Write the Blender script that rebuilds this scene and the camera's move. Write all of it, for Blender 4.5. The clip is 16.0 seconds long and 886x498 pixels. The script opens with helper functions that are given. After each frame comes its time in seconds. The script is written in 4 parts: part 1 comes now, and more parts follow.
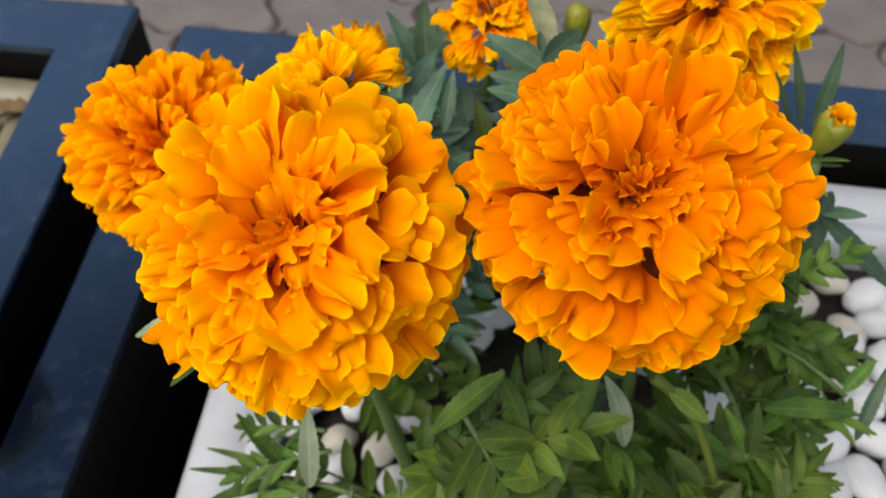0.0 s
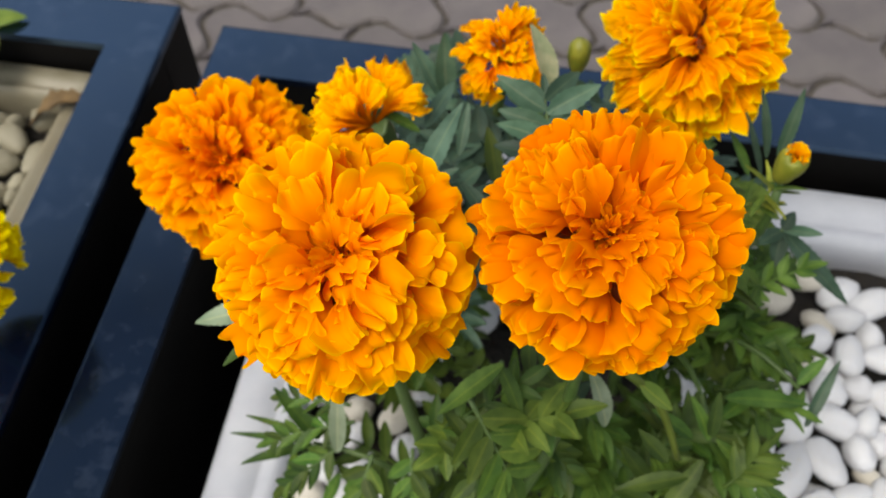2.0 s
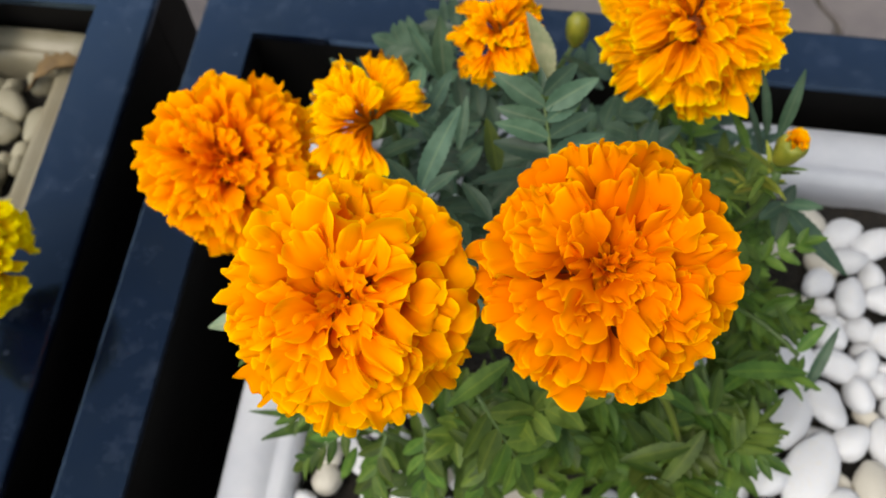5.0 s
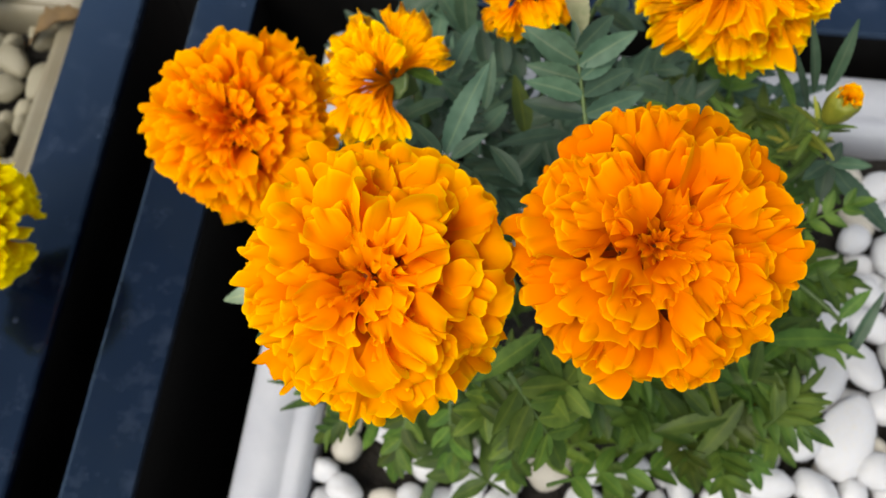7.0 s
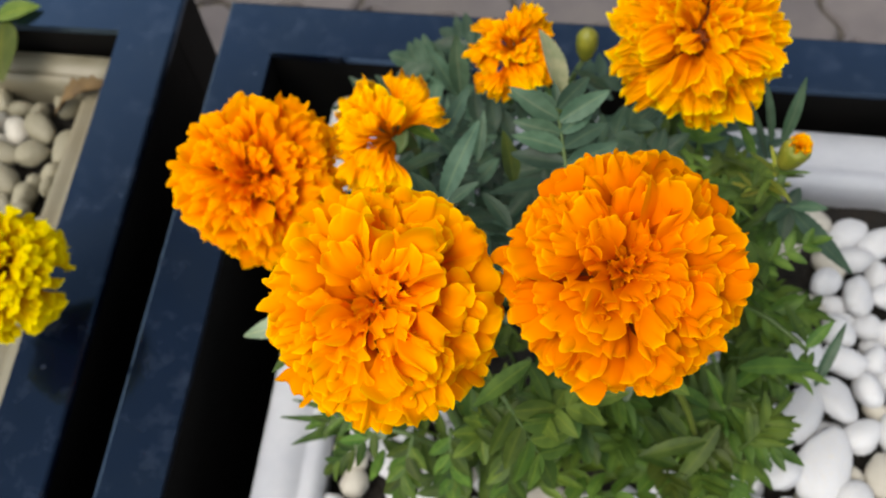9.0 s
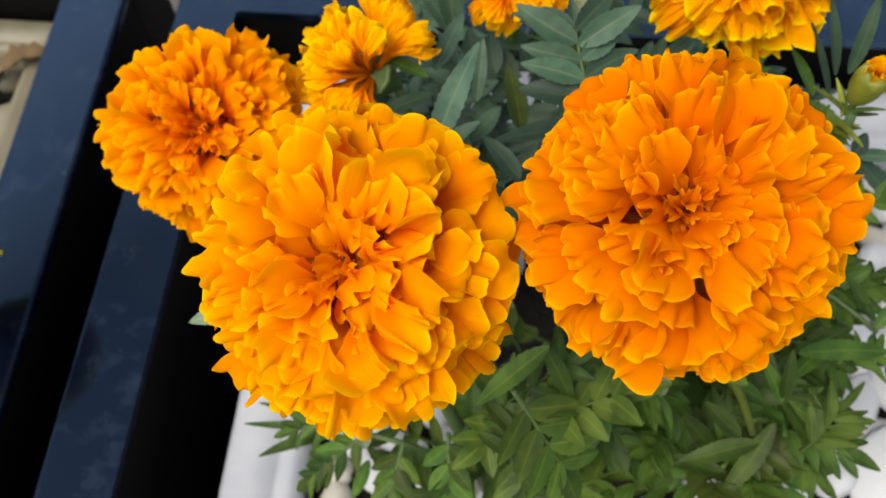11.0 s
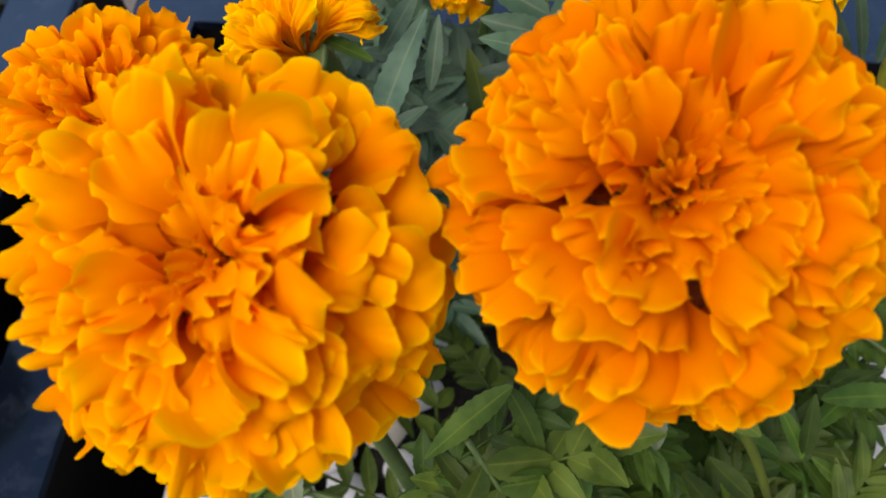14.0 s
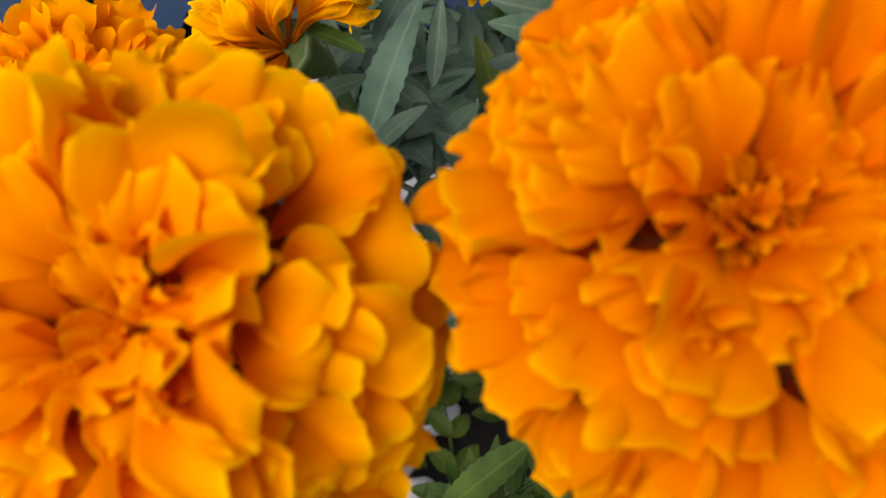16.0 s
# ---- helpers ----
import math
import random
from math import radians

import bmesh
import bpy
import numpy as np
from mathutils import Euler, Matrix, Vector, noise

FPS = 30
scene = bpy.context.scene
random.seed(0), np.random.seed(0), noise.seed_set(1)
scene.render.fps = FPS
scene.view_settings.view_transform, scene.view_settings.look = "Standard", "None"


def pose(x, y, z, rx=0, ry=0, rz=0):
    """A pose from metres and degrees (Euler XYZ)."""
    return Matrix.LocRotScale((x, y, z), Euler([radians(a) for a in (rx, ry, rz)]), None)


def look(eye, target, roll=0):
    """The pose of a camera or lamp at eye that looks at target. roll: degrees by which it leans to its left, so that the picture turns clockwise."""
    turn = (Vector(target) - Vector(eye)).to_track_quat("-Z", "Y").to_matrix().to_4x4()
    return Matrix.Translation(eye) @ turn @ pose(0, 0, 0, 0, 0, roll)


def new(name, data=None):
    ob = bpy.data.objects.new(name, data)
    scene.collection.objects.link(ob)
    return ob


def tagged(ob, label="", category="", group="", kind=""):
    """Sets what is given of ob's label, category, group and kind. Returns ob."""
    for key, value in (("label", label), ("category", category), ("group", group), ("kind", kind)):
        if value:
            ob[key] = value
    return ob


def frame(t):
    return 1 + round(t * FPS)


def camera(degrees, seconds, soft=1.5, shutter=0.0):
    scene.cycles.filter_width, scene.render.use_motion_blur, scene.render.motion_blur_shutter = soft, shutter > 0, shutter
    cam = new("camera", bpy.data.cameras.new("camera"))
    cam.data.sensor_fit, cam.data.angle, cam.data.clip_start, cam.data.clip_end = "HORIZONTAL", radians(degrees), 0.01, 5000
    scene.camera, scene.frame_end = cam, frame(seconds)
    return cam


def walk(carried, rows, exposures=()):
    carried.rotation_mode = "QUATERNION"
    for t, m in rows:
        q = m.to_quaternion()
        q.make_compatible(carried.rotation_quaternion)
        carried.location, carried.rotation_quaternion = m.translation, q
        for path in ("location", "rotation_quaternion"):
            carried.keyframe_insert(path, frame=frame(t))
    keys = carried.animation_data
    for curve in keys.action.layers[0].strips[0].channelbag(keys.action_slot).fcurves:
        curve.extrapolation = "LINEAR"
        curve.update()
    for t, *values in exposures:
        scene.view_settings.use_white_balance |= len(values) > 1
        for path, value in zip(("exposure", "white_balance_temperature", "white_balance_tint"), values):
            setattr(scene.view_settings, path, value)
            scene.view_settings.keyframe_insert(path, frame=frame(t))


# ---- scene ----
cam = camera(51.1, 16.0)
PATH = [
    (0, (0.066, 0.081, 0.928), (-0.096, 1.221, -0.708), -0.2),
    (0.5, (0.065, 0.068, 0.941), (-0.096, 1.186, -0.71), 0.0),
    (1, (0.066, 0.061, 0.956), (-0.105, 1.196, -0.683), 0.1),
    (1.5, (0.069, 0.062, 0.973), (-0.109, 1.172, -0.681), -0.1),
    (2, (0.068, 0.062, 0.986), (-0.108, 1.135, -0.692), 0.4),
    (2.5, (0.068, 0.058, 0.993), (-0.11, 1.105, -0.701), 0.3),
    (3, (0.071, 0.056, 1.004), (-0.105, 1.081, -0.704), -0.5),
    (3.2, (0.073, 0.054, 1.008), (-0.106, 1.091, -0.693), -0.9),
    (5.3, (0.064, 0.108, 1.015), (-0.097, 0.932, -0.8), -3.5),
    (5.5, (0.065, 0.114, 1.017), (-0.097, 0.913, -0.81), -4.0),
    (6, (0.068, 0.123, 1.023), (-0.099, 0.859, -0.829), -5.6),
    (6.5, (0.063, 0.122, 1.022), (-0.106, 0.839, -0.837), -6.3),
    (7, (0.055, 0.114, 0.998), (-0.114, 0.869, -0.846), -5.3),
    (7.5, (0.05, 0.114, 1.006), (-0.126, 0.913, -0.819), -5.6),
    (8, (0.053, 0.102, 1.021), (-0.132, 0.994, -0.76), -4.9),
    (8.2, (0.056, 0.099, 1.022), (-0.133, 0.995, -0.756), -5.3),
    (8.5, (0.058, 0.09, 1.03), (-0.123, 0.976, -0.754), -5.0),
    (8.7, (0.061, 0.087, 1.033), (-0.124, 0.968, -0.753), -5.3),
    (10.8, (0.054, 0.107, 0.961), (-0.107, 1.002, -0.82), -5.6),
    (11, (0.054, 0.108, 0.952), (-0.112, 1.006, -0.826), -5.1),
    (11.5, (0.054, 0.107, 0.938), (-0.112, 1.031, -0.828), -4.8),
    (12, (0.056, 0.109, 0.924), (-0.106, 1.073, -0.821), -4.3),
    (12.5, (0.057, 0.109, 0.913), (-0.105, 1.084, -0.826), -3.8),
    (13, (0.061, 0.111, 0.902), (-0.105, 1.101, -0.828), -3.5),
    (13.5, (0.064, 0.118, 0.902), (-0.108, 1.109, -0.826), -4.2),
    (14, (0.068, 0.128, 0.894), (-0.12, 1.121, -0.832), -4.9),
    (14.5, (0.068, 0.136, 0.885), (-0.135, 1.128, -0.84), -5.5),
    (15, (0.063, 0.143, 0.877), (-0.152, 1.13, -0.849), -6.2),
    (15.5, (0.065, 0.153, 0.867), (-0.161, 1.12, -0.869), -7.5),
    (16, (0.068, 0.157, 0.862), (-0.171, 1.123, -0.873), -8.3),
]
walk(cam, [(t, look(eye, target, roll)) for t, eye, target, roll in PATH], exposures=((0, 0.86, 6800, 10), (11.5, 0.84, 6800, 10), (13.5, 0.72, 6800, 14), (16, 0.66, 6850, 19)))

cam.data.dof.use_dof = True
cam.data.dof.focus_distance = 0.228
cam.data.dof.aperture_fstop = 21.0

# ---- world and light: open shade under a bright sky ----
world = bpy.data.worlds.new("sky")
scene.world = world
world.use_nodes = True
wn = world.node_tree.nodes
sky = wn.new("ShaderNodeTexSky")
sky.sky_type = "NISHITA"
sky.sun_disc = False
sky.sun_elevation = radians(60)
sky.sun_rotation = radians(224)
sky.dust_density = 1.4
haze = wn.new("ShaderNodeHueSaturation")
haze.inputs["Saturation"].default_value = 0.38
world.node_tree.links.new(sky.outputs[0], haze.inputs["Color"])
world.node_tree.links.new(haze.outputs[0], wn["Background"].inputs[0])
wn["Background"].inputs[1].default_value = 0.12
sun = new("sun", bpy.data.lights.new("sun", "SUN"))
sun.data.energy = 1.5
sun.data.angle = radians(36)
sun.data.color = (1.0, 0.95, 0.88)
SUN_AZ, SUN_EL = radians(224), radians(60)
sun_dir = Vector((math.sin(SUN_AZ) * math.cos(SUN_EL), math.cos(SUN_AZ) * math.cos(SUN_EL), math.sin(SUN_EL)))
sun.matrix_world = look(sun_dir * 5, (0, 0, 0))


# ---- materials ----
def mat(name):
    m = bpy.data.materials.new(name)
    m.use_nodes = True
    nt = m.node_tree
    b = nt.nodes["Principled BSDF"]

    def node(kind, **settings):
        n = nt.nodes.new(kind)
        for key, value in settings.items():
            n.inputs[key].default_value = value
        return n

    return m, nt, b, node, nt.links.new


def ramp(nt, stops):
    n = nt.nodes.new("ShaderNodeValToRGB")
    e = n.color_ramp.elements
    while len(e) < len(stops):
        e.new(0.5)
    for el, (p, c) in zip(e, stops):
        el.position, el.color = p, (*c, 1)
    return n


def petal_mat(name, base, rim, brown=0.0, translucent=0.33):
    """Thin ruffled petal: deeper at its foot, where shade between petals is painted in, lighter at its rim by nature
    and for light on the thin edge, fine lengthwise veins.
    """
    m, nt, b, node, link = mat(name)
    uv = node("ShaderNodeUVMap")
    sep = node("ShaderNodeSeparateXYZ")
    link(uv.outputs[0], sep.inputs[0])
    # foot stops carry painted shade from between the florets; rim stops carry edge light
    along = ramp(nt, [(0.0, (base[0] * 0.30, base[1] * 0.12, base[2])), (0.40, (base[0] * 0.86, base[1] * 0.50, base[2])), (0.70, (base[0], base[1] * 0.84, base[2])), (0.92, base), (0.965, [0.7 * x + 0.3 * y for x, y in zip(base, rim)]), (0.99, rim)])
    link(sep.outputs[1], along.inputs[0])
    info = node("ShaderNodeObjectInfo")
    coord = node("ShaderNodeTexCoord")
    patch = node("ShaderNodeTexNoise", Scale=90.0, Detail=3.0)
    link(coord.outputs["Object"], patch.inputs["Vector"])
    hsv = node("ShaderNodeHueSaturation")
    rnd = node("ShaderNodeMapRange")
    rnd.inputs["To Min"].default_value, rnd.inputs["To Max"].default_value = 0.494, 0.503
    link(info.outputs["Random"], rnd.inputs[0])
    link(rnd.outputs[0], hsv.inputs["Hue"])
    val = node("ShaderNodeMapRange")
    val.inputs["To Min"].default_value, val.inputs["To Max"].default_value = 0.88, 1.08
    link(patch.outputs[0], val.inputs[0])
    link(val.outputs[0], hsv.inputs["Value"])
    link(along.outputs[0], hsv.inputs["Color"])
    colour = hsv.outputs[0]
    if brown:
        wither = node("ShaderNodeTexNoise", Scale=55.0, Detail=5.0, Roughness=0.65)
        link(coord.outputs["Object"], wither.inputs["Vector"])
        wr = ramp(nt, [(0.62 - brown * 0.3, (0, 0, 0)), (0.80 - brown * 0.3, (1, 1, 1))])
        link(wither.outputs[0], wr.inputs[0])
        mix = node("ShaderNodeMixRGB")
        mix.inputs[2].default_value = (0.30, 0.090, 0.008, 1)
        link(wr.outputs[0], mix.inputs[0])
        link(colour, mix.inputs[1])
        colour = mix.outputs[0]
    nt.nodes.remove(b)
    b = node("ShaderNodeBsdfDiffuse")
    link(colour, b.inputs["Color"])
    wave = node("ShaderNodeMath")
    wave.operation = "SINE"
    mul = node("ShaderNodeMath")
    mul.operation = "MULTIPLY"
    mul.inputs[1].default_value = 62.0
    link(sep.outputs[0], mul.inputs[0])
    link(mul.outputs[0], wave.inputs[0])
    bump = node("ShaderNodeBump", Strength=0.05, Distance=0.0005)
    link(wave.outputs[0], bump.inputs["Height"])
    link(bump.outputs[0], b.inputs["Normal"])
    tr = node("ShaderNodeBsdfTranslucent")
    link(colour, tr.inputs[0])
    shader = node("ShaderNodeMixShader")
    shader.inputs[0].default_value = translucent
    link(b.outputs[0], shader.inputs[1])
    link(tr.outputs[0], shader.inputs[2])
    link(shader.outputs[0], nt.nodes["Material Output"].inputs[0])
    return m


def leaf_mat(name, dark, light, gloss=0.42):
    """Matt grey-green leaf with a paler midrib, blotches and fine side veins."""
    m, nt, b, node, link = mat(name)
    uv = node("ShaderNodeUVMap")
    sep = node("ShaderNodeSeparateXYZ")
    link(uv.outputs[0], sep.inputs[0])
    coord = node("ShaderNodeTexCoord")
    n = node("ShaderNodeTexNoise", Scale=70.0, Detail=4.0)
    link(coord.outputs["Object"], n.inputs["Vector"])
    r = ramp(nt, [(0.32, dark), (0.68, light)])
    link(n.outputs[0], r.inputs[0])
    rib = ramp(nt, [(0.0, (1, 1, 1)), (0.09, (0.15, 0.15, 0.15)), (0.2, (0, 0, 0))])
    ab = node("ShaderNodeMath")
    ab.operation = "ABSOLUTE"
    link(sep.outputs[0], ab.inputs[0])
    link(ab.outputs[0], rib.inputs[0])
    mix = node("ShaderNodeMixRGB")
    mix.inputs[2].default_value = (light[0] * 1.7 + 0.02, light[1] * 1.5, light[2] * 1.2, 1)
    scale = node("ShaderNodeMath")
    scale.operation = "MULTIPLY"
    scale.inputs[1].default_value = 0.55
    link(rib.outputs[0], scale.inputs[0])
    link(scale.outputs[0], mix.inputs[0])
    link(r.outputs[0], mix.inputs[1])
    info = node("ShaderNodeObjectInfo")
    hsv = node("ShaderNodeHueSaturation")
    hr = node("ShaderNodeMapRange")
    hr.inputs["To Min"].default_value, hr.inputs["To Max"].default_value = 0.475, 0.515
    link(info.outputs["Random"], hr.inputs[0])
    link(hr.outputs[0], hsv.inputs["Hue"])
    shift = node("ShaderNodeMath")
    shift.operation = "MULTIPLY"
    shift.inputs[1].default_value = 7.31
    link(info.outputs["Random"], shift.inputs[0])
    part_ = node("ShaderNodeMath")
    part_.operation = "FRACT"
    link(shift.outputs[0], part_.inputs[0])
    level_ = node("ShaderNodeMapRange")
    level_.inputs["To Min"].default_value, level_.inputs["To Max"].default_value = 0.55, 1.65
    link(part_.outputs[0], level_.inputs[0])
    link(level_.outputs[0], hsv.inputs["Value"])
    link(mix.outputs[0], hsv.inputs["Color"])
    link(hsv.outputs[0], b.inputs["Base Color"])
    b.inputs["Roughness"].default_value = gloss
    b.inputs["Specular IOR Level"].default_value = 0.22
    fine = node("ShaderNodeTexNoise", Scale=600.0, Detail=2.0)
    link(coord.outputs["Object"], fine.inputs["Vector"])
    bump = node("ShaderNodeBump", Strength=0.25, Distance=0.0006)
    link(fine.outputs[0], bump.inputs["Height"])
    link(bump.outputs[0], b.inputs["Normal"])
    tr = node("ShaderNodeBsdfTranslucent")
    link(hsv.outputs[0], tr.inputs[0])
    shader = node("ShaderNodeMixShader")
    shader.inputs[0].default_value = 0.22
    link(b.outputs[0], shader.inputs[1])
    link(tr.outputs[0], shader.inputs[2])
    link(shader.outputs[0], nt.nodes["Material Output"].inputs[0])
    return m


def surface(name, dark, light, scale, rough, bump_scale, bump_strength, bump_dist=0.001, spec=0.5, per_object=0.0, stain=None):
    """A solid surface with variation at two scales."""
    m, nt, b, node, link = mat(name)
    coord = node("ShaderNodeTexCoord")
    n = node("ShaderNodeTexNoise", Scale=scale, Detail=5.0, Roughness=0.6)
    link(coord.outputs["Object"], n.inputs["Vector"])
    r = ramp(nt, [(0.3, dark), (0.7, light)])
    link(n.outputs[0], r.inputs[0])
    colour = r.outputs[0]
    if stain:
        big = node("ShaderNodeTexNoise", Scale=scale * 0.23, Detail=6.0, Roughness=0.7)
        link(coord.outputs["Object"], big.inputs["Vector"])
        sr = ramp(nt, [(0.48, (0, 0, 0)), (0.72, (1, 1, 1))])
        link(big.outputs[0], sr.inputs[0])
        mix = node("ShaderNodeMixRGB")
        mix.inputs[2].default_value = (*stain, 1)
        link(sr.outputs[0], mix.inputs[0])
        link(colour, mix.inputs[1])
        colour = mix.outputs[0]
    if per_object:
        info = node("ShaderNodeObjectInfo")
        hsv = node("ShaderNodeHueSaturation")
        hr = node("ShaderNodeMapRange")
        hr.inputs["To Min"].default_value, hr.inputs["To Max"].default_value = 1 - per_object, 1 + per_object * 0.3
        link(info.outputs["Random"], hr.inputs[0])
        link(hr.outputs[0], hsv.inputs["Value"])
        link(colour, hsv.inputs["Color"])
        colour = hsv.outputs[0]
    link(colour, b.inputs["Base Color"])
    b.inputs["Specular IOR Level"].default_value = spec
    rr = node("ShaderNodeMapRange")
    rr.inputs["To Min"].default_value, rr.inputs["To Max"].default_value = rough * 0.8, rough * 1.2
    link(n.outputs[0], rr.inputs[0])
    link(rr.outputs[0], b.inputs["Roughness"])
    fine = node("ShaderNodeTexNoise", Scale=bump_scale, Detail=4.0)
    link(coord.outputs["Object"], fine.inputs["Vector"])
    bump = node("ShaderNodeBump", Strength=bump_strength, Distance=bump_dist)
    link(fine.outputs[0], bump.inputs["Height"])
    link(bump.outputs[0], b.inputs["Normal"])
    return m


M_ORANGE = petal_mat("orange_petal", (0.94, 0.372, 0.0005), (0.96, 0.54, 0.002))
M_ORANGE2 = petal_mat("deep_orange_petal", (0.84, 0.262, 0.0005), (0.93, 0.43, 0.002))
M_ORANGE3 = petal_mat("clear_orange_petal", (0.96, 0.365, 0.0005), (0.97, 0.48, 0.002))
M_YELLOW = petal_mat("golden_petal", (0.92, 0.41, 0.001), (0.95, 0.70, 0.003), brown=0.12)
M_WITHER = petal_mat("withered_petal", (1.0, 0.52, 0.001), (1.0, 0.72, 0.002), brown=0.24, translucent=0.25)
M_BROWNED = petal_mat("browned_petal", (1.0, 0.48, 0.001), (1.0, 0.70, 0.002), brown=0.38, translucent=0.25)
# brown picked to read as deep orange shade in gaps between petals
M_GAP_SHADE = surface("gap_shade_brown", (0.13, 0.026, 0.001), (0.26, 0.058, 0.002), 400, 0.9, 900, 0.6)
M_CURL = surface("dried_leaf_skin", (0.12, 0.16, 0.07), (0.30, 0.29, 0.16), 110, 0.7, 500, 0.4)
M_LEMON = petal_mat("lemon_petal", (0.78, 0.60, 0.003), (0.90, 0.74, 0.005))
M_LEAF = leaf_mat("grey_green_leaf", (0.027, 0.061, 0.037), (0.066, 0.118, 0.077))
M_LEAF_LOW = leaf_mat("green_leaf", (0.024, 0.060, 0.008), (0.080, 0.142, 0.021), 0.5)
M_LEAF_PALE = leaf_mat("pale_leaf", (0.10, 0.14, 0.08), (0.19, 0.23, 0.15), 0.5)
M_LEAF_YELLOW = leaf_mat("yellowing_leaf", (0.13, 0.16, 0.012), (0.24, 0.27, 0.04), 0.5)
M_LEAF_LIME = leaf_mat("light_green_leaf", (0.060, 0.098, 0.012), (0.115, 0.155, 0.026), 0.5)
M_STEM = surface("green_stem", (0.035, 0.075, 0.012), (0.08, 0.13, 0.03), 120, 0.5, 900, 0.3)
M_CALYX = surface("yellow_green_calyx", (0.13, 0.155, 0.012), (0.25, 0.245, 0.02), 140, 0.5, 700, 0.3)
M_DRY = surface("dry_brown_leaf", (0.060, 0.034, 0.009), (0.16, 0.098, 0.034), 90, 0.75, 500, 0.5)
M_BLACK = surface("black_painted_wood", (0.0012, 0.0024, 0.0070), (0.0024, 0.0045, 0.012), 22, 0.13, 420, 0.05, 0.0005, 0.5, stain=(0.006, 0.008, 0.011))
def scuffed(m):
    """Pale scuffs and dried water spots on the gloss paint."""
    nt = m.node_tree
    b = nt.nodes["Principled BSDF"]
    coord = nt.nodes.new("ShaderNodeTexCoord")
    n = nt.nodes.new("ShaderNodeTexNoise")
    n.inputs["Scale"].default_value, n.inputs["Detail"].default_value, n.inputs["Roughness"].default_value = 38.0, 9.0, 0.74
    spots = nt.nodes.new("ShaderNodeTexVoronoi")
    spots.inputs["Scale"].default_value = 48.0
    nt.links.new(coord.outputs["Object"], n.inputs["Vector"])
    nt.links.new(coord.outputs["Object"], spots.inputs["Vector"])
    worn = ramp(nt, [(0.52, (0, 0, 0)), (0.78, (0.5, 0.5, 0.5))])
    drop = ramp(nt, [(0.02, (0.2, 0.2, 0.2)), (0.06, (1, 1, 1)), (0.085, (0, 0, 0))])
    nt.links.new(n.outputs[0], worn.inputs[0])
    nt.links.new(spots.outputs["Distance"], drop.inputs[0])
    top = nt.nodes.new("ShaderNodeMixRGB")
    top.blend_type = "LIGHTEN"
    top.inputs[0].default_value = 0.5
    nt.links.new(worn.outputs[0], top.inputs[1])
    nt.links.new(drop.outputs[0], top.inputs[2])
    mix = nt.nodes.new("ShaderNodeMixRGB")
    mix.inputs[2].default_value = (0.045, 0.058, 0.085, 1)
    nt.links.new(top.outputs[0], mix.inputs[0])
    nt.links.new(b.inputs["Base Color"].links[0].from_socket, mix.inputs[1])
    nt.links.new(mix.outputs[0], b.inputs["Base Color"])


scuffed(M_BLACK)
# the blue of the reflected sky is put into the gloss tint
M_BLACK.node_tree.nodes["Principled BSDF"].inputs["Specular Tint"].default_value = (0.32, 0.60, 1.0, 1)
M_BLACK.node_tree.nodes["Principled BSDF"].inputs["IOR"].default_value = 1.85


def glancing_gloss(m, near, far):
    """Gloss paint that shines much more at a glancing look than from above."""
    nt = m.node_tree
    weight, span = nt.nodes.new("ShaderNodeLayerWeight"), nt.nodes.new("ShaderNodeMapRange")
    for key, value in (("From Min", 0.17), ("From Max", 0.34), ("To Min", near), ("To Max", far)):
        span.inputs[key].default_value = value
    nt.links.new(weight.outputs["Facing"], span.inputs[0])
    nt.links.new(span.outputs[0], nt.nodes["Principled BSDF"].inputs["Specular IOR Level"])


glancing_gloss(M_BLACK, 0.20, 1.0)
M_BOARD = surface("matt_black_board", (0.002, 0.002, 0.002), (0.005, 0.0045, 0.004), 18, 0.6, 300, 0.2, 0.001, 0.12)
M_TROUGH = surface("white_plastic", (0.36, 0.375, 0.41), (0.44, 0.455, 0.48), 30, 0.38, 500, 0.06)
M_TROUGH_OLD = surface("cream_plastic", (0.17, 0.155, 0.10), (0.27, 0.25, 0.185), 22, 0.45, 500, 0.08, stain=(0.18, 0.15, 0.09))
M_PEBBLE = surface("white_pebble", (0.50, 0.515, 0.54), (0.65, 0.66, 0.68), 40, 0.5, 300, 0.25, 0.0012, 0.35, per_object=0.14, stain=(0.60, 0.575, 0.52))
M_PEBBLE_BEIGE = surface("beige_pebble", (0.20, 0.18, 0.115), (0.37, 0.34, 0.245), 60, 0.5, 300, 0.25, 0.0012, 0.35, per_object=0.15)
M_PEBBLE_WARM = surface("ivory_pebble", (0.38, 0.355, 0.29), (0.58, 0.55, 0.48), 60, 0.5, 300, 0.25, 0.0012, 0.35, per_object=0.15)
M_SOIL = surface("dark_soil", (0.006, 0.005, 0.004), (0.022, 0.018, 0.013), 130, 0.95, 260, 1.0, 0.006)
M_PAVER = surface("grey_pink_paver", (0.105, 0.094, 0.096), (0.152, 0.135, 0.135), 14, 0.8, 260, 0.6, 0.002, 0.3, per_object=0.16, stain=(0.150, 0.136, 0.125))
M_JOINT = surface("sandy_joint", (0.05, 0.044, 0.037), (0.11, 0.097, 0.08), 60, 0.95, 300, 0.8, 0.003, 0.2)


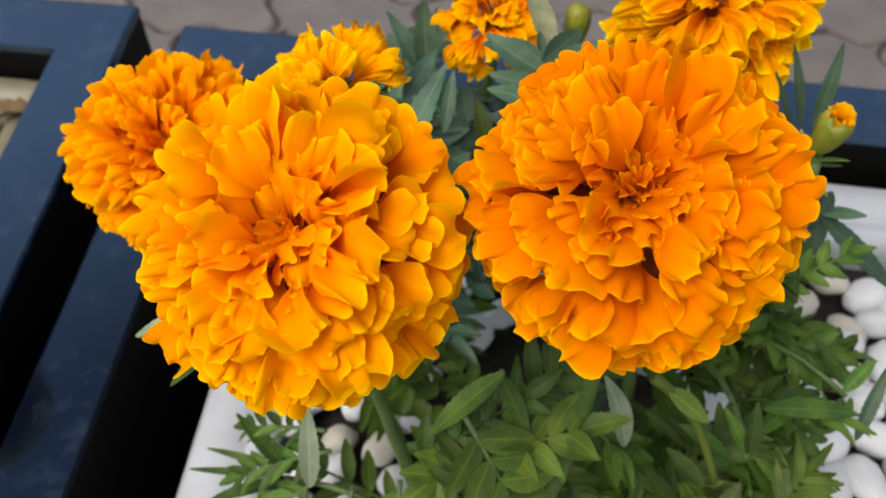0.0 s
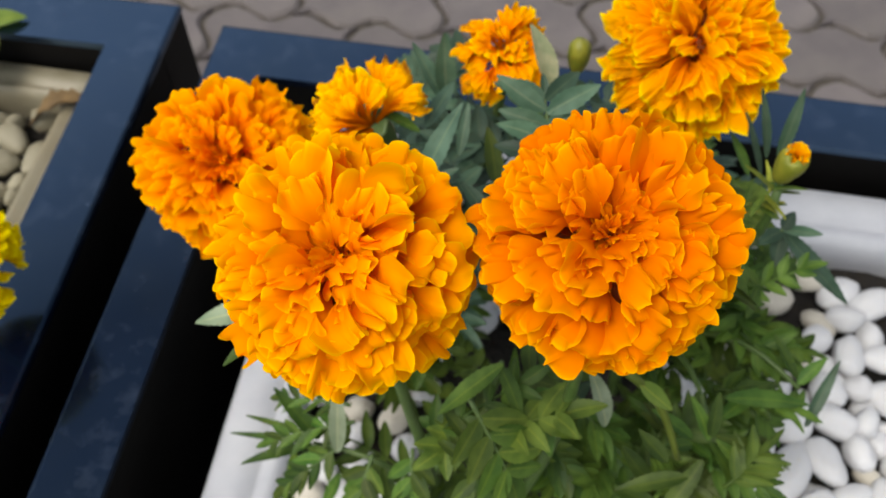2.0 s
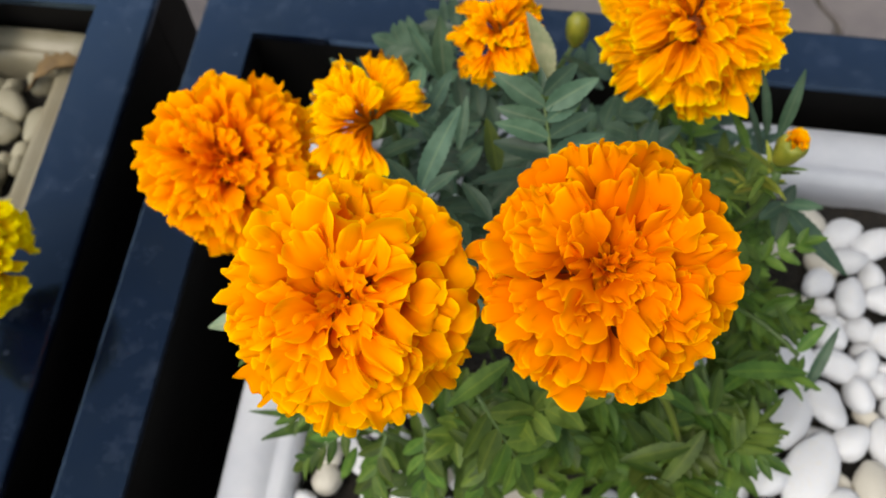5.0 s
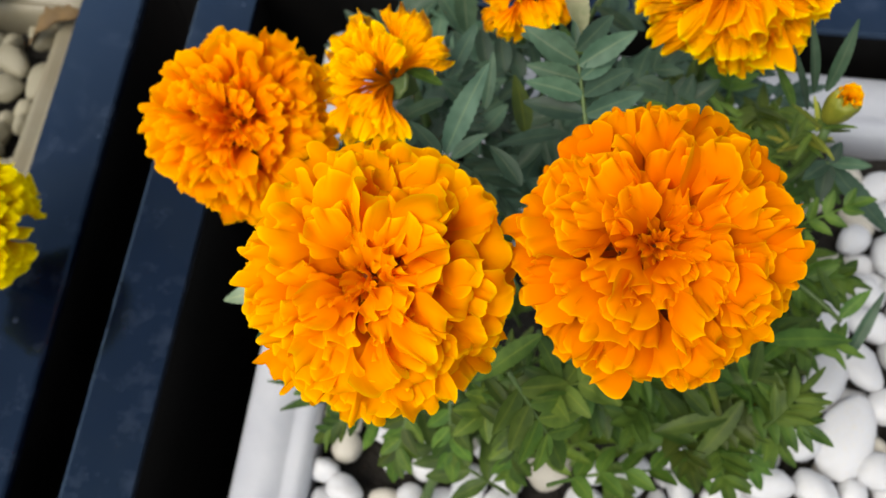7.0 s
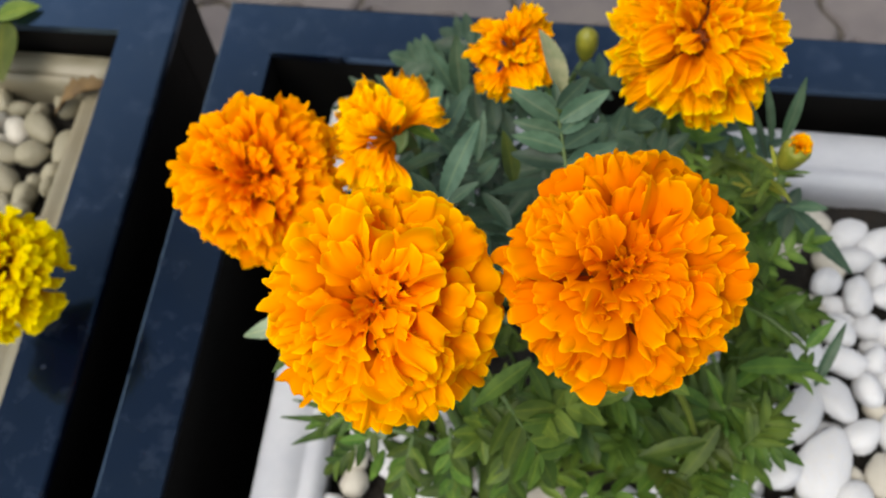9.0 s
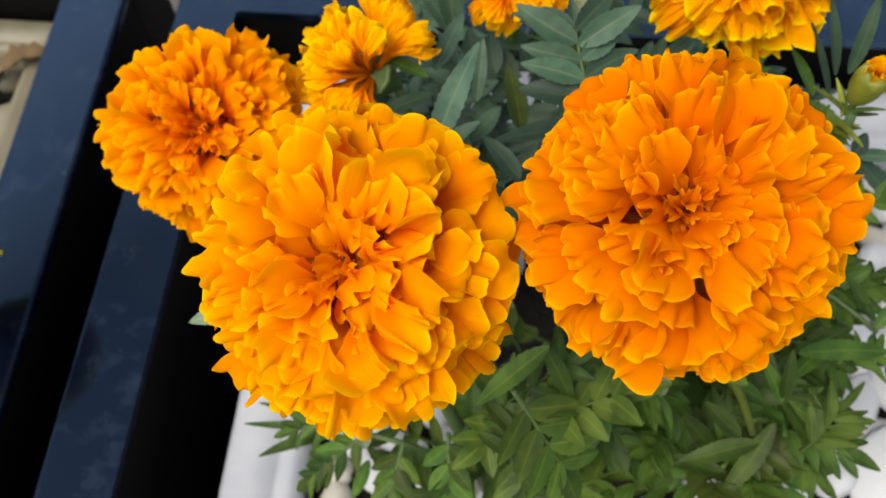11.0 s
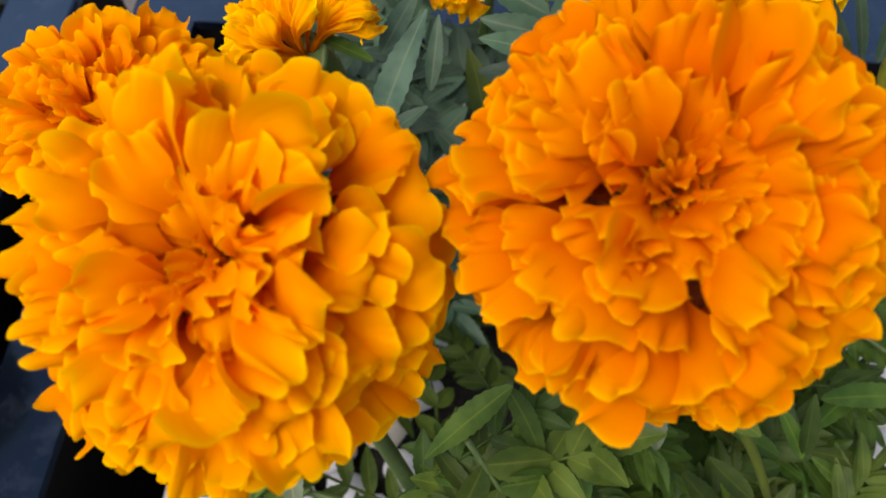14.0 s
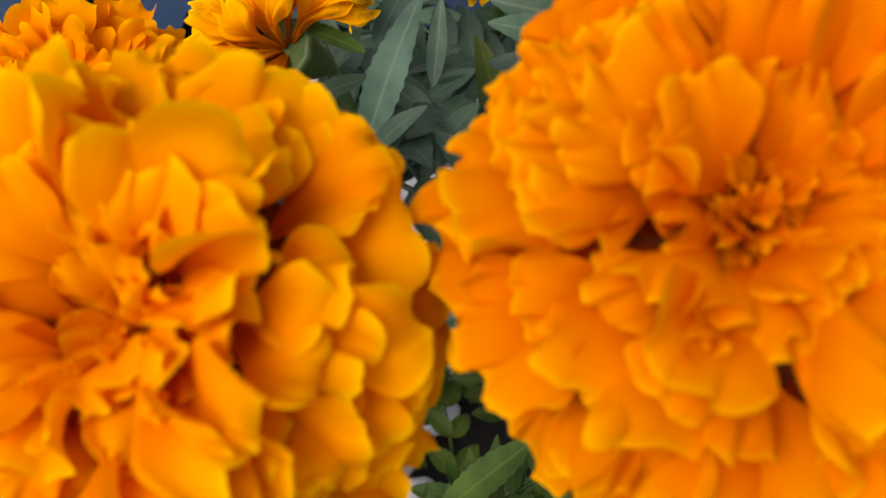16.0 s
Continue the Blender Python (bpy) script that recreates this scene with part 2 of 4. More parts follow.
# ---- building helpers ----
def mesh_of(name, verts, faces, material, uvs=None, smooth=True):
    me = bpy.data.meshes.new(name)
    me.from_pydata([tuple(v) for v in verts], [], faces)
    if uvs is not None:
        layer = me.uv_layers.new(name="uv")
        idx = np.empty(len(me.loops), dtype=np.int32)
        me.loops.foreach_get("vertex_index", idx)
        layer.data.foreach_set("uv", np.asarray(uvs, dtype=np.float32)[idx].ravel())
    if smooth:
        me.polygons.foreach_set("use_smooth", [True] * len(me.polygons))
    me.materials.append(material)
    me.update()
    return me


def child(name, me, parent, m=Matrix(), label=""):
    ob = new(name, me)
    ob.parent = parent
    ob.matrix_basis = m
    return tagged(ob, label)


def part(name, bm, material, parent, label="", smooth=False):
    me = bpy.data.meshes.new(name)
    bm.to_mesh(me)
    bm.free()
    if smooth:
        me.polygons.foreach_set("use_smooth", [True] * len(me.polygons))
    me.materials.append(material)
    ob = new(name, me)
    ob.parent = parent
    return tagged(ob, label)


def box(bm, lo, hi, bevel=0.003, segments=2):
    c = [(a + b) / 2 for a, b in zip(lo, hi)]
    s = [b - a for a, b in zip(lo, hi)]
    made = bmesh.ops.create_cube(bm, size=1.0, matrix=Matrix.Translation(c) @ Matrix.Diagonal((*s, 1)))
    if bevel:
        edges = list({e for v in made["verts"] for e in v.link_edges})
        bmesh.ops.bevel(bm, geom=edges, offset=bevel, segments=segments, affect="EDGES", profile=0.6)


def frame_of(axis, about=0.0):
    """A turn that takes z to axis."""
    return Vector(axis).normalized().to_track_quat("Z", "Y").to_matrix().to_4x4() @ Matrix.Rotation(about, 4, "Z")


def tube(points, radii, sides=8):
    """A tapered tube along points: verts, faces, uvs."""
    pts = [Vector(p) for p in points]
    verts, faces, uvs = [], [], []
    side = None
    for i, p in enumerate(pts):
        d = (pts[min(i + 1, len(pts) - 1)] - pts[max(i - 1, 0)]).normalized()
        if side is None:
            side = d.orthogonal().normalized()
        side = (side - d * side.dot(d)).normalized()
        other = d.cross(side)
        r = radii[i] if isinstance(radii, (list, tuple)) else radii
        for k in range(sides):
            a = 2 * math.pi * k / sides
            verts.append(p + (side * math.cos(a) + other * math.sin(a)) * r)
            uvs.append((k / sides + 0.3, i / (len(pts) - 1)))
    for i in range(len(pts) - 1):
        for k in range(sides):
            a, b = i * sides + k, i * sides + (k + 1) % sides
            faces.append((a, b, b + sides, a + sides))
    faces.append(tuple(range(sides))[::-1])
    faces.append(tuple(range((len(pts) - 1) * sides, len(pts) * sides)))
    return verts, faces, uvs


def bent(p0, p1, sag, n=9, side=(0, 0, 1)):
    """Points of a curve from p0 to p1, bowed by sag along side."""
    p0, p1, s = Vector(p0), Vector(p1), Vector(side)
    return [p0.lerp(p1, i / (n - 1)) + s * sag * math.sin(math.pi * i / (n - 1)) for i in range(n)]


# ---- pavement ----
ground = new("ground", mesh_of("ground", [(-60, -60, -0.012), (60, -60, -0.012), (60, 60, -0.012), (-60, 60, -0.012)], [(0, 1, 2, 3)], M_JOINT))
tagged(ground, "sandy grey ground under the paving", "ground", kind="structure")
pavement = new("pavement", mesh_of("pavement", [(-3.2, -2.2, -0.008), (3.2, -2.2, -0.008), (3.2, 3.2, -0.008), (-3.2, 3.2, -0.008)], [(0, 1, 2, 3)], M_JOINT))
tagged(pavement, "grey and pinkish interlocking concrete paving with wavy joints", "pavement", kind="structure")
PAVER_W, PAVER_H = 0.225, 0.1125


def paver_mesh():
    """One interlocking paver with wavy edges and a worn top edge."""
    gap, top = 0.004, 0.0
    outline = []
    n = 9
    for (x0, y0), (x1, y1) in zip([(-1, -1), (1, -1), (1, 1), (-1, 1)], [(1, -1), (1, 1), (-1, 1), (-1, -1)]):
        for i in range(n):
            f = i / n
            x, y = (x0 + (x1 - x0) * f) / 2, (y0 + (y1 - y0) * f) / 2
            if y0 == y1:
                px, py = x * PAVER_W, y * PAVER_H + 0.014 * math.sin(4 * math.pi * (x + 0.5))
            else:
                px, py = x * PAVER_W + 0.014 * math.sin(2 * math.pi * (y + 0.5)), y * PAVER_H
            outline.append((px, py))
    verts, faces = [], []
    k = len(outline)
    for inset, z in ((gap, -0.03), (gap, top - 0.005), (gap + 0.005, top)):
        for px, py in outline:
            verts.append((px * (1 - 2 * inset / PAVER_W), py * (1 - 2 * inset / PAVER_H), z))
    for ring in range(2):
        for i in range(k):
            a, b = ring * k + i, ring * k + (i + 1) % k
            faces.append((a, b, b + k, a + k))
    faces.append(tuple(range(2 * k, 3 * k)))
    return mesh_of("paver", verts, faces, M_PAVER, smooth=False)


# ---- planters ----
def swept(x0, x1, y0, y1, profile, sx, sy, r, top):
    """A profile of (inset, z) swept round a rectangle with rounded corners; insets are shares of the widths sx and sy."""
    verts, faces = [], []
    n = 20
    for inset, z in profile:
        ix, iy = inset * sx, inset * sy
        for cx, cy, a0 in ((x1 - ix - r, y1 - iy - r, 0), (x0 + ix + r, y1 - iy - r, 90), (x0 + ix + r, y0 + iy + r, 180), (x1 - ix - r, y0 + iy + r, 270)):
            for k in range(5):
                a = radians(a0 + 22.5 * k)
                verts.append((cx + r * math.cos(a), cy + r * math.sin(a), top + z))
    for i in range(len(profile) - 1):
        for k in range(n):
            a, b = i * n + k, i * n + (k + 1) % n
            faces.append((b, a, a + n, b + n))
    return verts, faces


def planter(x0, x1, y0, y1, side, far, top, label, slope, turn):
    """A black painted timber planter box: a smooth glossy frame on four board walls, open at the top."""
    thing = new("planter_box")
    tagged(thing, label, "planter", "black planters")
    h = 0.006
    inner = [(1.0, 0.0)]
    profile = [(0.0, -h), (0.0, -0.0045), (0.0, -0.003), (0.015, -0.0010), (0.055, 0.0), (0.075, 0.0)] + inner + [(1.0, -h), (0.0, -h)]
    v, f = swept(x0, x1, y0, y1, profile, side, far, 0.0012, top)
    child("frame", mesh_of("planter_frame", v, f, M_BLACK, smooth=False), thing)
    for lo, hi in (((x0 + 0.001, y1 - far + 0.001, 0.02), (x1 - 0.001, y1 - 0.001, top - h)), ((x0 + 0.001, y0 + 0.001, 0.02), (x1 - 0.001, y0 + far - 0.001, top - h)),
                   ((x0 + 0.001, y0 + far, 0.02), (x0 + side - 0.001, y1 - far, top - h)), ((x1 - side + 0.001, y0 + far, 0.02), (x1 - 0.001, y1 - far, top - h))):
        bm = bmesh.new()
        box(bm, lo, hi, 0)
        part("wall", bm, M_BOARD, thing)
    bm = bmesh.new()
    box(bm, (x0 + side - 0.004, y0 + far - 0.004, 0.19), (x1 - side + 0.004, y1 - far + 0.004, 0.21), 0)
    part("floor_board", bm, M_BOARD, thing)
    for cx in (x0 + 0.03, x1 - 0.03):
        for cy in (y0 + 0.03, y1 - 0.03):
            bm = bmesh.new()
            box(bm, (cx - 0.025, cy - 0.025, 0.0), (cx + 0.025, cy + 0.025, 0.02), 0.002, 1)
            part("foot", bm, M_BOARD, thing)
    if turn:
        pivot = Vector((x1, 0.35, 0)) if slope else Vector((x0, y1, 0))
        thing.matrix_basis = Matrix.Translation(pivot) @ Matrix.Rotation(radians(turn), 4, "Z") @ Matrix.Translation(-pivot)
    return thing


planter(-0.1775, 0.95, -0.42, 0.541, 0.0395, 0.046, 0.5, "black glossy painted wooden planter box holding a white trough", False, 0.3)
planter(-1.33, -0.209, -0.40, 0.556, 0.042, 0.049, 0.5, "black glossy painted wooden planter box holding a cream trough", True, 1.5)


def trough(x0, x1, y0, y1, width, depth, top, material, label):
    """A plastic trough with a stepped rim: flat outer band, rolled inner lip, straight walls."""
    thing = new("plant_trough")
    tagged(thing, label, "plant trough", "plant troughs")
    profile = [(0.08, 0.211 - top), (0.05, -0.012), (0.0, -0.003), (0.07, 0.0), (0.58, -0.001), (0.64, -0.004), (0.70, -0.004),
               (0.80, -0.001), (0.92, -0.003), (1.0, -0.009), (0.98, -0.03), (1.1, -0.2)]
    verts, faces = swept(x0, x1, y0, y1, profile, width, depth, 0.012, top)
    body = child("body", mesh_of("trough_body", verts, faces, material), thing)
    sx0, sx1, sy0, sy1 = x0 + width - 0.002, x1 - width + 0.002, y0 + depth - 0.002, y1 - depth + 0.002
    nx, ny = 70, 60
    sv = []
    for j in range(ny):
        for i in range(nx):
            x, y = sx0 + (sx1 - sx0) * i / (nx - 1), sy0 + (sy1 - sy0) * j / (ny - 1)
            sv.append((x, y, top - 0.034 + 0.006 * noise.noise((x * 40, y * 40, 3))))
    sf = [(j * nx + i, j * nx + i + 1, (j + 1) * nx + i + 1, (j + 1) * nx + i) for j in range(ny - 1) for i in range(nx - 1)]
    child("soil", mesh_of("soil", sv, sf, M_SOIL), thing, label="dark moist potting soil")
    return thing


trough(-0.092, 0.86, -0.33, 0.482, 0.042, 0.042, 0.475, M_TROUGH, "white plastic trough filled with soil and white pebbles")
trough(-1.24, -0.243, -0.32, 0.500, 0.042, 0.026, 0.475, M_TROUGH_OLD, "cream stained plastic trough filled with soil and pebbles")


# ---- pebbles ----
def pebble_mesh(seed, material):
    rnd = random.Random(seed)
    bm = bmesh.new()
    bmesh.ops.create_icosphere(bm, subdivisions=3, radius=1.0)
    off = Vector((rnd.random() * 50, rnd.random() * 50, rnd.random() * 50))
    for v in bm.verts:
        p = v.co.copy()
        k = 1 + 0.26 * noise.noise(p * 0.9 + off) + 0.08 * noise.noise(p * 2.2 + off)
        v.co = p * k
    me = bpy.data.meshes.new("pebble")
    bm.to_mesh(me)
    bm.free()
    me.polygons.foreach_set("use_smooth", [True] * len(me.polygons))
    me.materials.append(material)
    return me


WHITE = [pebble_mesh(s, M_PEBBLE) for s in range(8)]
BEIGE = [pebble_mesh(s + 20, M_PEBBLE_BEIGE) for s in range(5)]
IVORY = [pebble_mesh(s + 40, M_PEBBLE_WARM) for s in range(5)]
placed = []


def pebble(x, y, z, a, b, c, turn, meshes, label, group, rnd, tilt=0.15):
    ob = new("pebble", rnd.choice(meshes))
    ob.matrix_basis = pose(x, y, z, math.degrees(rnd.uniform(-tilt, tilt)), math.degrees(rnd.uniform(-tilt, tilt)), turn) @ Matrix.Diagonal((a, b, c, 1))
    placed.append((x, y, (a + b) / 2))
    return tagged(ob, label, "pebble", group)


rnd = random.Random(5)
LW, LB = "smooth white pebble lying on the planter soil", "smooth beige pebble lying on the planter soil"
# x, y, long and short half axes in mm, turn
KNOWN = ((0.279, 0.390, 13, 9, 10), (0.258, 0.371, 12, 9, 35), (0.279, 0.363, 15, 10.5, 95), (0.264, 0.337, 13, 10, 110), (0.267, 0.316, 15, 10, -8),
         (0.260, 0.289, 17, 11, 120), (0.239, 0.279, 22, 12, 60), (0.250, 0.245, 25, 16, 68), (0.226, 0.241, 13, 11, 60), (0.267, 0.229, 12, 11, 0),
         (0.234, 0.338, 12, 7, 100), (0.233, 0.214, 14, 11, 150), (0.207, 0.214, 15, 10, 10), (0.281, 0.298, 12, 9, 120))
for x, y, a, b, turn in KNOWN:
    pebble(x, y, 0.459, a / 1000, b / 1000, 0.0095, turn, WHITE, LW, "pebbles in the white trough", rnd)
for x, y, a, b, turn in ((0.232, 0.398, 14, 11, 15), (0.252, 0.419, 13, 9, -35), (0.246, 0.352, 14, 8, -25), (0.216, 0.366, 11, 8, 40)):
    pebble(x, y, 0.458, a / 1000, b / 1000, 0.0085, turn, IVORY, LB, "pebbles in the white trough", rnd)


def scatter(x0, x1, y0, y1, count, beige, group, seed, z=0.457, small=0.0095, large=0.0155, pack=0.66):
    r = random.Random(seed)
    tries = 0
    made = 0
    while made < count and tries < count * 60:
        tries += 1
        x, y = r.uniform(x0, x1), r.uniform(y0, y1)
        if ((x - 0.098) / 0.078) ** 2 + ((y - 0.288) / 0.078) ** 2 < 1 or (x > 0.18 and y > 0.412) or (0.20 < x < 0.262 and y > 0.362):
            continue
        a = r.uniform(small, large)
        b = a * r.uniform(0.62, 0.9)
        if any((x - px) ** 2 + (y - py) ** 2 < ((a + b) / 2 + pr) ** 2 * pack for px, py, pr in placed):
            continue
        light = r.random() > beige
        pebble(x, y, z + r.uniform(-0.003, 0.003), a, b, r.uniform(0.007, 0.0095), r.uniform(0, 180), (WHITE if beige < 0.7 else IVORY) if light else (BEIGE if beige > 0.7 else IVORY), LW if light and beige < 0.7 else LB, group, r)
        made += 1


scatter(0.19, 0.33, 0.10, 0.43, 40, 0.12, "pebbles in the white trough", 18, small=0.012, large=0.020)
scatter(-0.045, 0.33, 0.125, 0.43, 165, 0.12, "pebbles in the white trough", 8)
scatter(0.13, 0.33, 0.13, 0.43, 70, 0.15, "pebbles in the white trough", 12, z=0.4500, small=0.008, large=0.013, pack=0.5)
scatter(-0.40, -0.290, 0.20, 0.470, 52, 0.8, "pebbles in the cream trough", 9)
scatter(-0.40, -0.288, 0.20, 0.472, 40, 0.9, "pebbles in the cream trough", 14, z=0.4525, small=0.006, large=0.010, pack=0.42)


# ---- marigolds ----
def petal_mesh(r, base, tip, a0, a1, W, ruffle, cup=0.0, fold=0.0, roll=0.0, crumple=0.0, lobe=0.05, hook=0.36, nu=41, nv=19):
    """One ray floret, from its foot to its tip (both as distance from the axis and height), bending from the angle a0 to a1 off the axis: a narrow foot, a broad fan and a wavy, lobed rim."""
    (x0, z0), (x3, z3) = base, tip
    chord = math.hypot(x3 - x0, z3 - z0)
    p = np.array([(x0, z0), (x0 + math.sin(a0) * chord * (0.78 - hook), z0 + math.cos(a0) * chord * (0.78 - hook)), (x3 - math.sin(a1) * chord * hook, z3 - math.cos(a1) * chord * hook), (x3, z3)])
    u = np.linspace(-1, 1, nu)[None, :]
    j = (np.linspace(0, 1, nv) ** 0.62)[:, None]
    kl, k1, k2 = r.uniform(1.8, 4.2), r.uniform(3.8, 7.4), r.uniform(8.5, 13.0)
    p1, p2, p3, p4 = (r.uniform(0, 6.3) for _ in range(4))
    lean = r.uniform(-0.2, 0.2)
    reach = 0.98 - 0.05 * u ** 2 - 0.13 * np.abs(u) ** 6 + lobe * (np.abs(np.cos(kl * u + p3)) ** 0.7 - 0.6) + 0.018 * np.sin(1.7 * u + p4) + 0.006 * np.sin(k2 * 1.4 * u + p1)
    v = j * reach
    q = np.clip(v, 0, 1)
    c = [(1 - q) ** 3, 3 * q * (1 - q) ** 2, 3 * q * q * (1 - q), q ** 3]
    x, z = sum(k * a for k, a in zip(c, p[:, 0])), sum(k * a for k, a in zip(c, p[:, 1]))
    g = [(1 - q) ** 2, 2 * q * (1 - q), q * q]
    d = np.diff(p, axis=0)
    tx, tz = sum(k * a for k, a in zip(g, d[:, 0])), sum(k * a for k, a in zip(g, d[:, 1]))
    n = np.hypot(tx, tz)
    tx, tz = tx / n, tz / n
    over = np.maximum(v - 1, 0) * chord
    x, z = x + tx * over, z + tz * over
    e = np.clip((v - 0.30) / 0.46, 0, 1)
    w = W * (0.10 + 0.90 * e * e * (3 - 2 * e))
    edge = np.clip((j - 0.62) / 0.38, 0, 1)
    wave = 0.85 * np.sin(k1 * u + p1) * edge ** 1.7 + 0.42 * np.sin(k2 * u + p2) * edge ** 2.8
    lift = ruffle * (0.75 + 0.35 * u * u) * wave + W * e * (cup * u * u + fold * (np.sqrt(u * u + 0.02) - 0.14) - roll * edge ** 3)
    if crumple:
        off = Vector((r.random() * 40, r.random() * 40, r.random() * 40))
        rough = np.array([[noise.noise(Vector((a * 2.6, b * 2.2, 0)) + off) + 0.5 * noise.noise(Vector((a * 6.5, b * 3.0, 5)) + off) for a in u[0]] for b in j[:, 0]])
        lift = lift + crumple * rough * j
    y = u * w + lean * W * v * v - 0.42 * W / k1 * edge * np.sin(2 * (k1 * u + p1))
    verts = np.stack([x - tz * lift, np.broadcast_to(y, x.shape), z + tx * lift], axis=-1).reshape(-1, 3)
    uvs = np.stack([np.broadcast_to(u, x.shape), np.broadcast_to(j, x.shape)], axis=-1).reshape(-1, 2)
    faces = [(b * nu + a, b * nu + a + 1, (b + 1) * nu + a + 1, (b + 1) * nu + a) for b in range(nv - 1) for a in range(nu - 1)]
    return verts.tolist(), faces, uvs.tolist()


def placed_petal(theta, turn, yaw, roll):
    """The turn of a floret whose tip points theta off the axis: yaw about its own way out, roll about its side."""
    way = Vector((math.sin(theta), 0, math.cos(theta)))
    side = Vector((math.cos(theta), 0, -math.sin(theta)))
    return Matrix.Rotation(turn, 4, "Z") @ Matrix.Rotation(yaw, 4, way) @ Matrix.Rotation(roll, 4, side)


def florets(seed, count, R, style):
    """Pose and shape of every floret of a head of radius R, from the middle outwards."""
    r = random.Random(seed)
    s = R / 0.042
    out = []
    if style in ("full", "close"):
        squash, pit, low = (0.86, 0.36, 116) if style == "full" else (0.95, 0.16, 122)
        size, flop = (1.0, (42, 108)) if style == "full" else (0.95, (55, 112))
        for i in range(40):
            theta = radians(1 + 17 * math.sqrt((i + 0.5) / 40))
            top = R * (squash - pit) * r.uniform(0.50, 1.0)
            a = theta + radians(r.uniform(-25, 45))
            shape = petal_mesh(r, (0.0006 * s, 0.004 * s), (math.sin(theta) * R * 0.9, top), theta * 0.5, a, r.uniform(0.0014, 0.0036) * s, 0.0014 * s, cup=r.uniform(-0.2, 0.8), nu=25, nv=13)
            out.append((placed_petal(theta, i * 2.4, r.uniform(-1.2, 1.2), r.uniform(-0.1, 0.1)), shape))
        c0, c1 = math.cos(radians(13)), math.cos(radians(low))
        for i in range(count):
            f = (i + 0.5) / count
            theta = math.acos(c0 + (c1 - c0) * f ** 1.22) + radians(r.uniform(-5, 5))
            deg = math.degrees(theta)
            hollow = pit * math.exp(-(deg / 25) ** 2)
            far = r.uniform(0.90, 1.03) if deg < 82 else r.uniform(0.92, 1.0)
            tip = (R * math.sin(theta) * far, R * (squash - hollow) * math.cos(theta) * far)
            inner = max(0.0, 1 - deg / 45)
            bend = r.uniform(*flop) * (1 - inner) + r.uniform(-40, 45) * inner if deg < 82 else r.uniform(0, 65)
            W = r.uniform(0.0056, 0.0094) * s * size * (1 - 0.52 * inner) * (1.0 if deg < 58 else 1.14)
            shape = petal_mesh(r, ((0.001 + 0.008 * f) * s, (0.004 - 0.008 * f) * s), tip, theta * 0.72, theta + radians(bend), W, (r.uniform(0.23, 0.42) * (1 + 0.45 * max(0.0, 1 - deg / 65)) if deg < 58 else r.uniform(0.13, 0.28)) * W,
                               cup=r.uniform(-0.4, 0.3), fold=r.uniform(0.4, 1.0) if r.random() < (0.14 if deg < 58 else 0.04) else 0.0, roll=r.uniform(-0.3, 0.3), hook=r.uniform(0.16, 0.28), lobe=r.uniform(0.03, 0.085))
            out.append((placed_petal(theta, i * 2.399963 + r.uniform(-0.25, 0.25), r.uniform(-0.85, 0.85), r.uniform(-0.36, 0.36)), shape))
    elif style == "loose":
        for i in range(count):
            f = (i + 0.5) / count
            theta = radians(8 + 112 * f ** 0.62 + r.uniform(-7, 7))
            far = r.uniform(0.86, 1.04) * (0.72 + 0.28 * min(1, f / 0.3))
            tip = (R * math.sin(theta) * far, R * 0.82 * math.cos(theta) * far)
            W = (0.0042 + 0.0062 * min(1.0, f / 0.45)) * s * r.uniform(0.75, 1.2)
            shape = petal_mesh(r, (0.006 * f * s, 0.002 * s), tip, theta * 0.6, theta + radians(r.uniform(5, 60)), W, 0.0021 * s, cup=r.uniform(-0.4, 0.4), crumple=0.0075 * s, lobe=r.uniform(0.03, 0.08))
            out.append((placed_petal(theta, i * 2.399963 + r.uniform(-0.3, 0.3), r.uniform(-0.75, 0.75), r.uniform(-0.36, 0.36)), shape))
    else:
        for i in range(count):
            f = (i + 0.5) / count
            theta = radians(20 + 92 * f ** 0.7 + r.uniform(-14, 14))
            far = r.uniform(0.72, 1.08)
            tip = (R * math.sin(theta) * far, R * 0.8 * math.cos(theta) * far)
            W = r.uniform(0.0080, 0.0130) * s
            shape = petal_mesh(r, (0.005 * f * s, 0.002 * s), tip, theta * 0.55, theta + radians(r.uniform(45, 120)), W, 0.0016 * s, cup=r.uniform(-0.6, 0.2), hook=0.3, crumple=0.0075 * s, lobe=0.07, nu=33, nv=15)
            out.append((placed_petal(theta, i * 2.399963 + r.uniform(-0.5, 0.5), r.uniform(-0.5, 0.5), r.uniform(-0.3, 0.3)), shape))
    return out


def calyx_mesh(R, length):
    """The green cup under a head, ribbed, narrowing to the stalk."""
    verts, faces, uvs = [], [], []
    n = 20
    prof = [(0.16, -1.0), (0.24, -0.9), (0.55, -0.62), (0.85, -0.3), (1.0, -0.05), (1.12, 0.12), (0.9, 0.10), (0.3, 0.08)]
    for ri, zi in prof:
        for k in range(n):
            a = 2 * math.pi * k / n
            rr = R * ri * (1 + (0.05 if k % 2 else -0.04))
            verts.append((rr * math.cos(a), rr * math.sin(a), zi * length))
            uvs.append((0.5, 0.5))
    for i in range(len(prof) - 1):
        for k in range(n):
            a, b = i * n + k, i * n + (k + 1) % n
            faces.append((a, b, b + n, a + n))
    faces.append(tuple(range((len(prof) - 1) * n, len(prof) * n)))
    return verts, faces, uvs


def joined(shapes):
    """One list of verts, faces and uvs out of many, each with a matrix."""
    V, F, U = [], [], []
    for m, (v, f, u) in shapes:
        base = len(V)
        V += [m @ Vector(p) for p in v]
        F += [tuple(k + base for k in face) for face in f]
        U += u
    return V, F, U


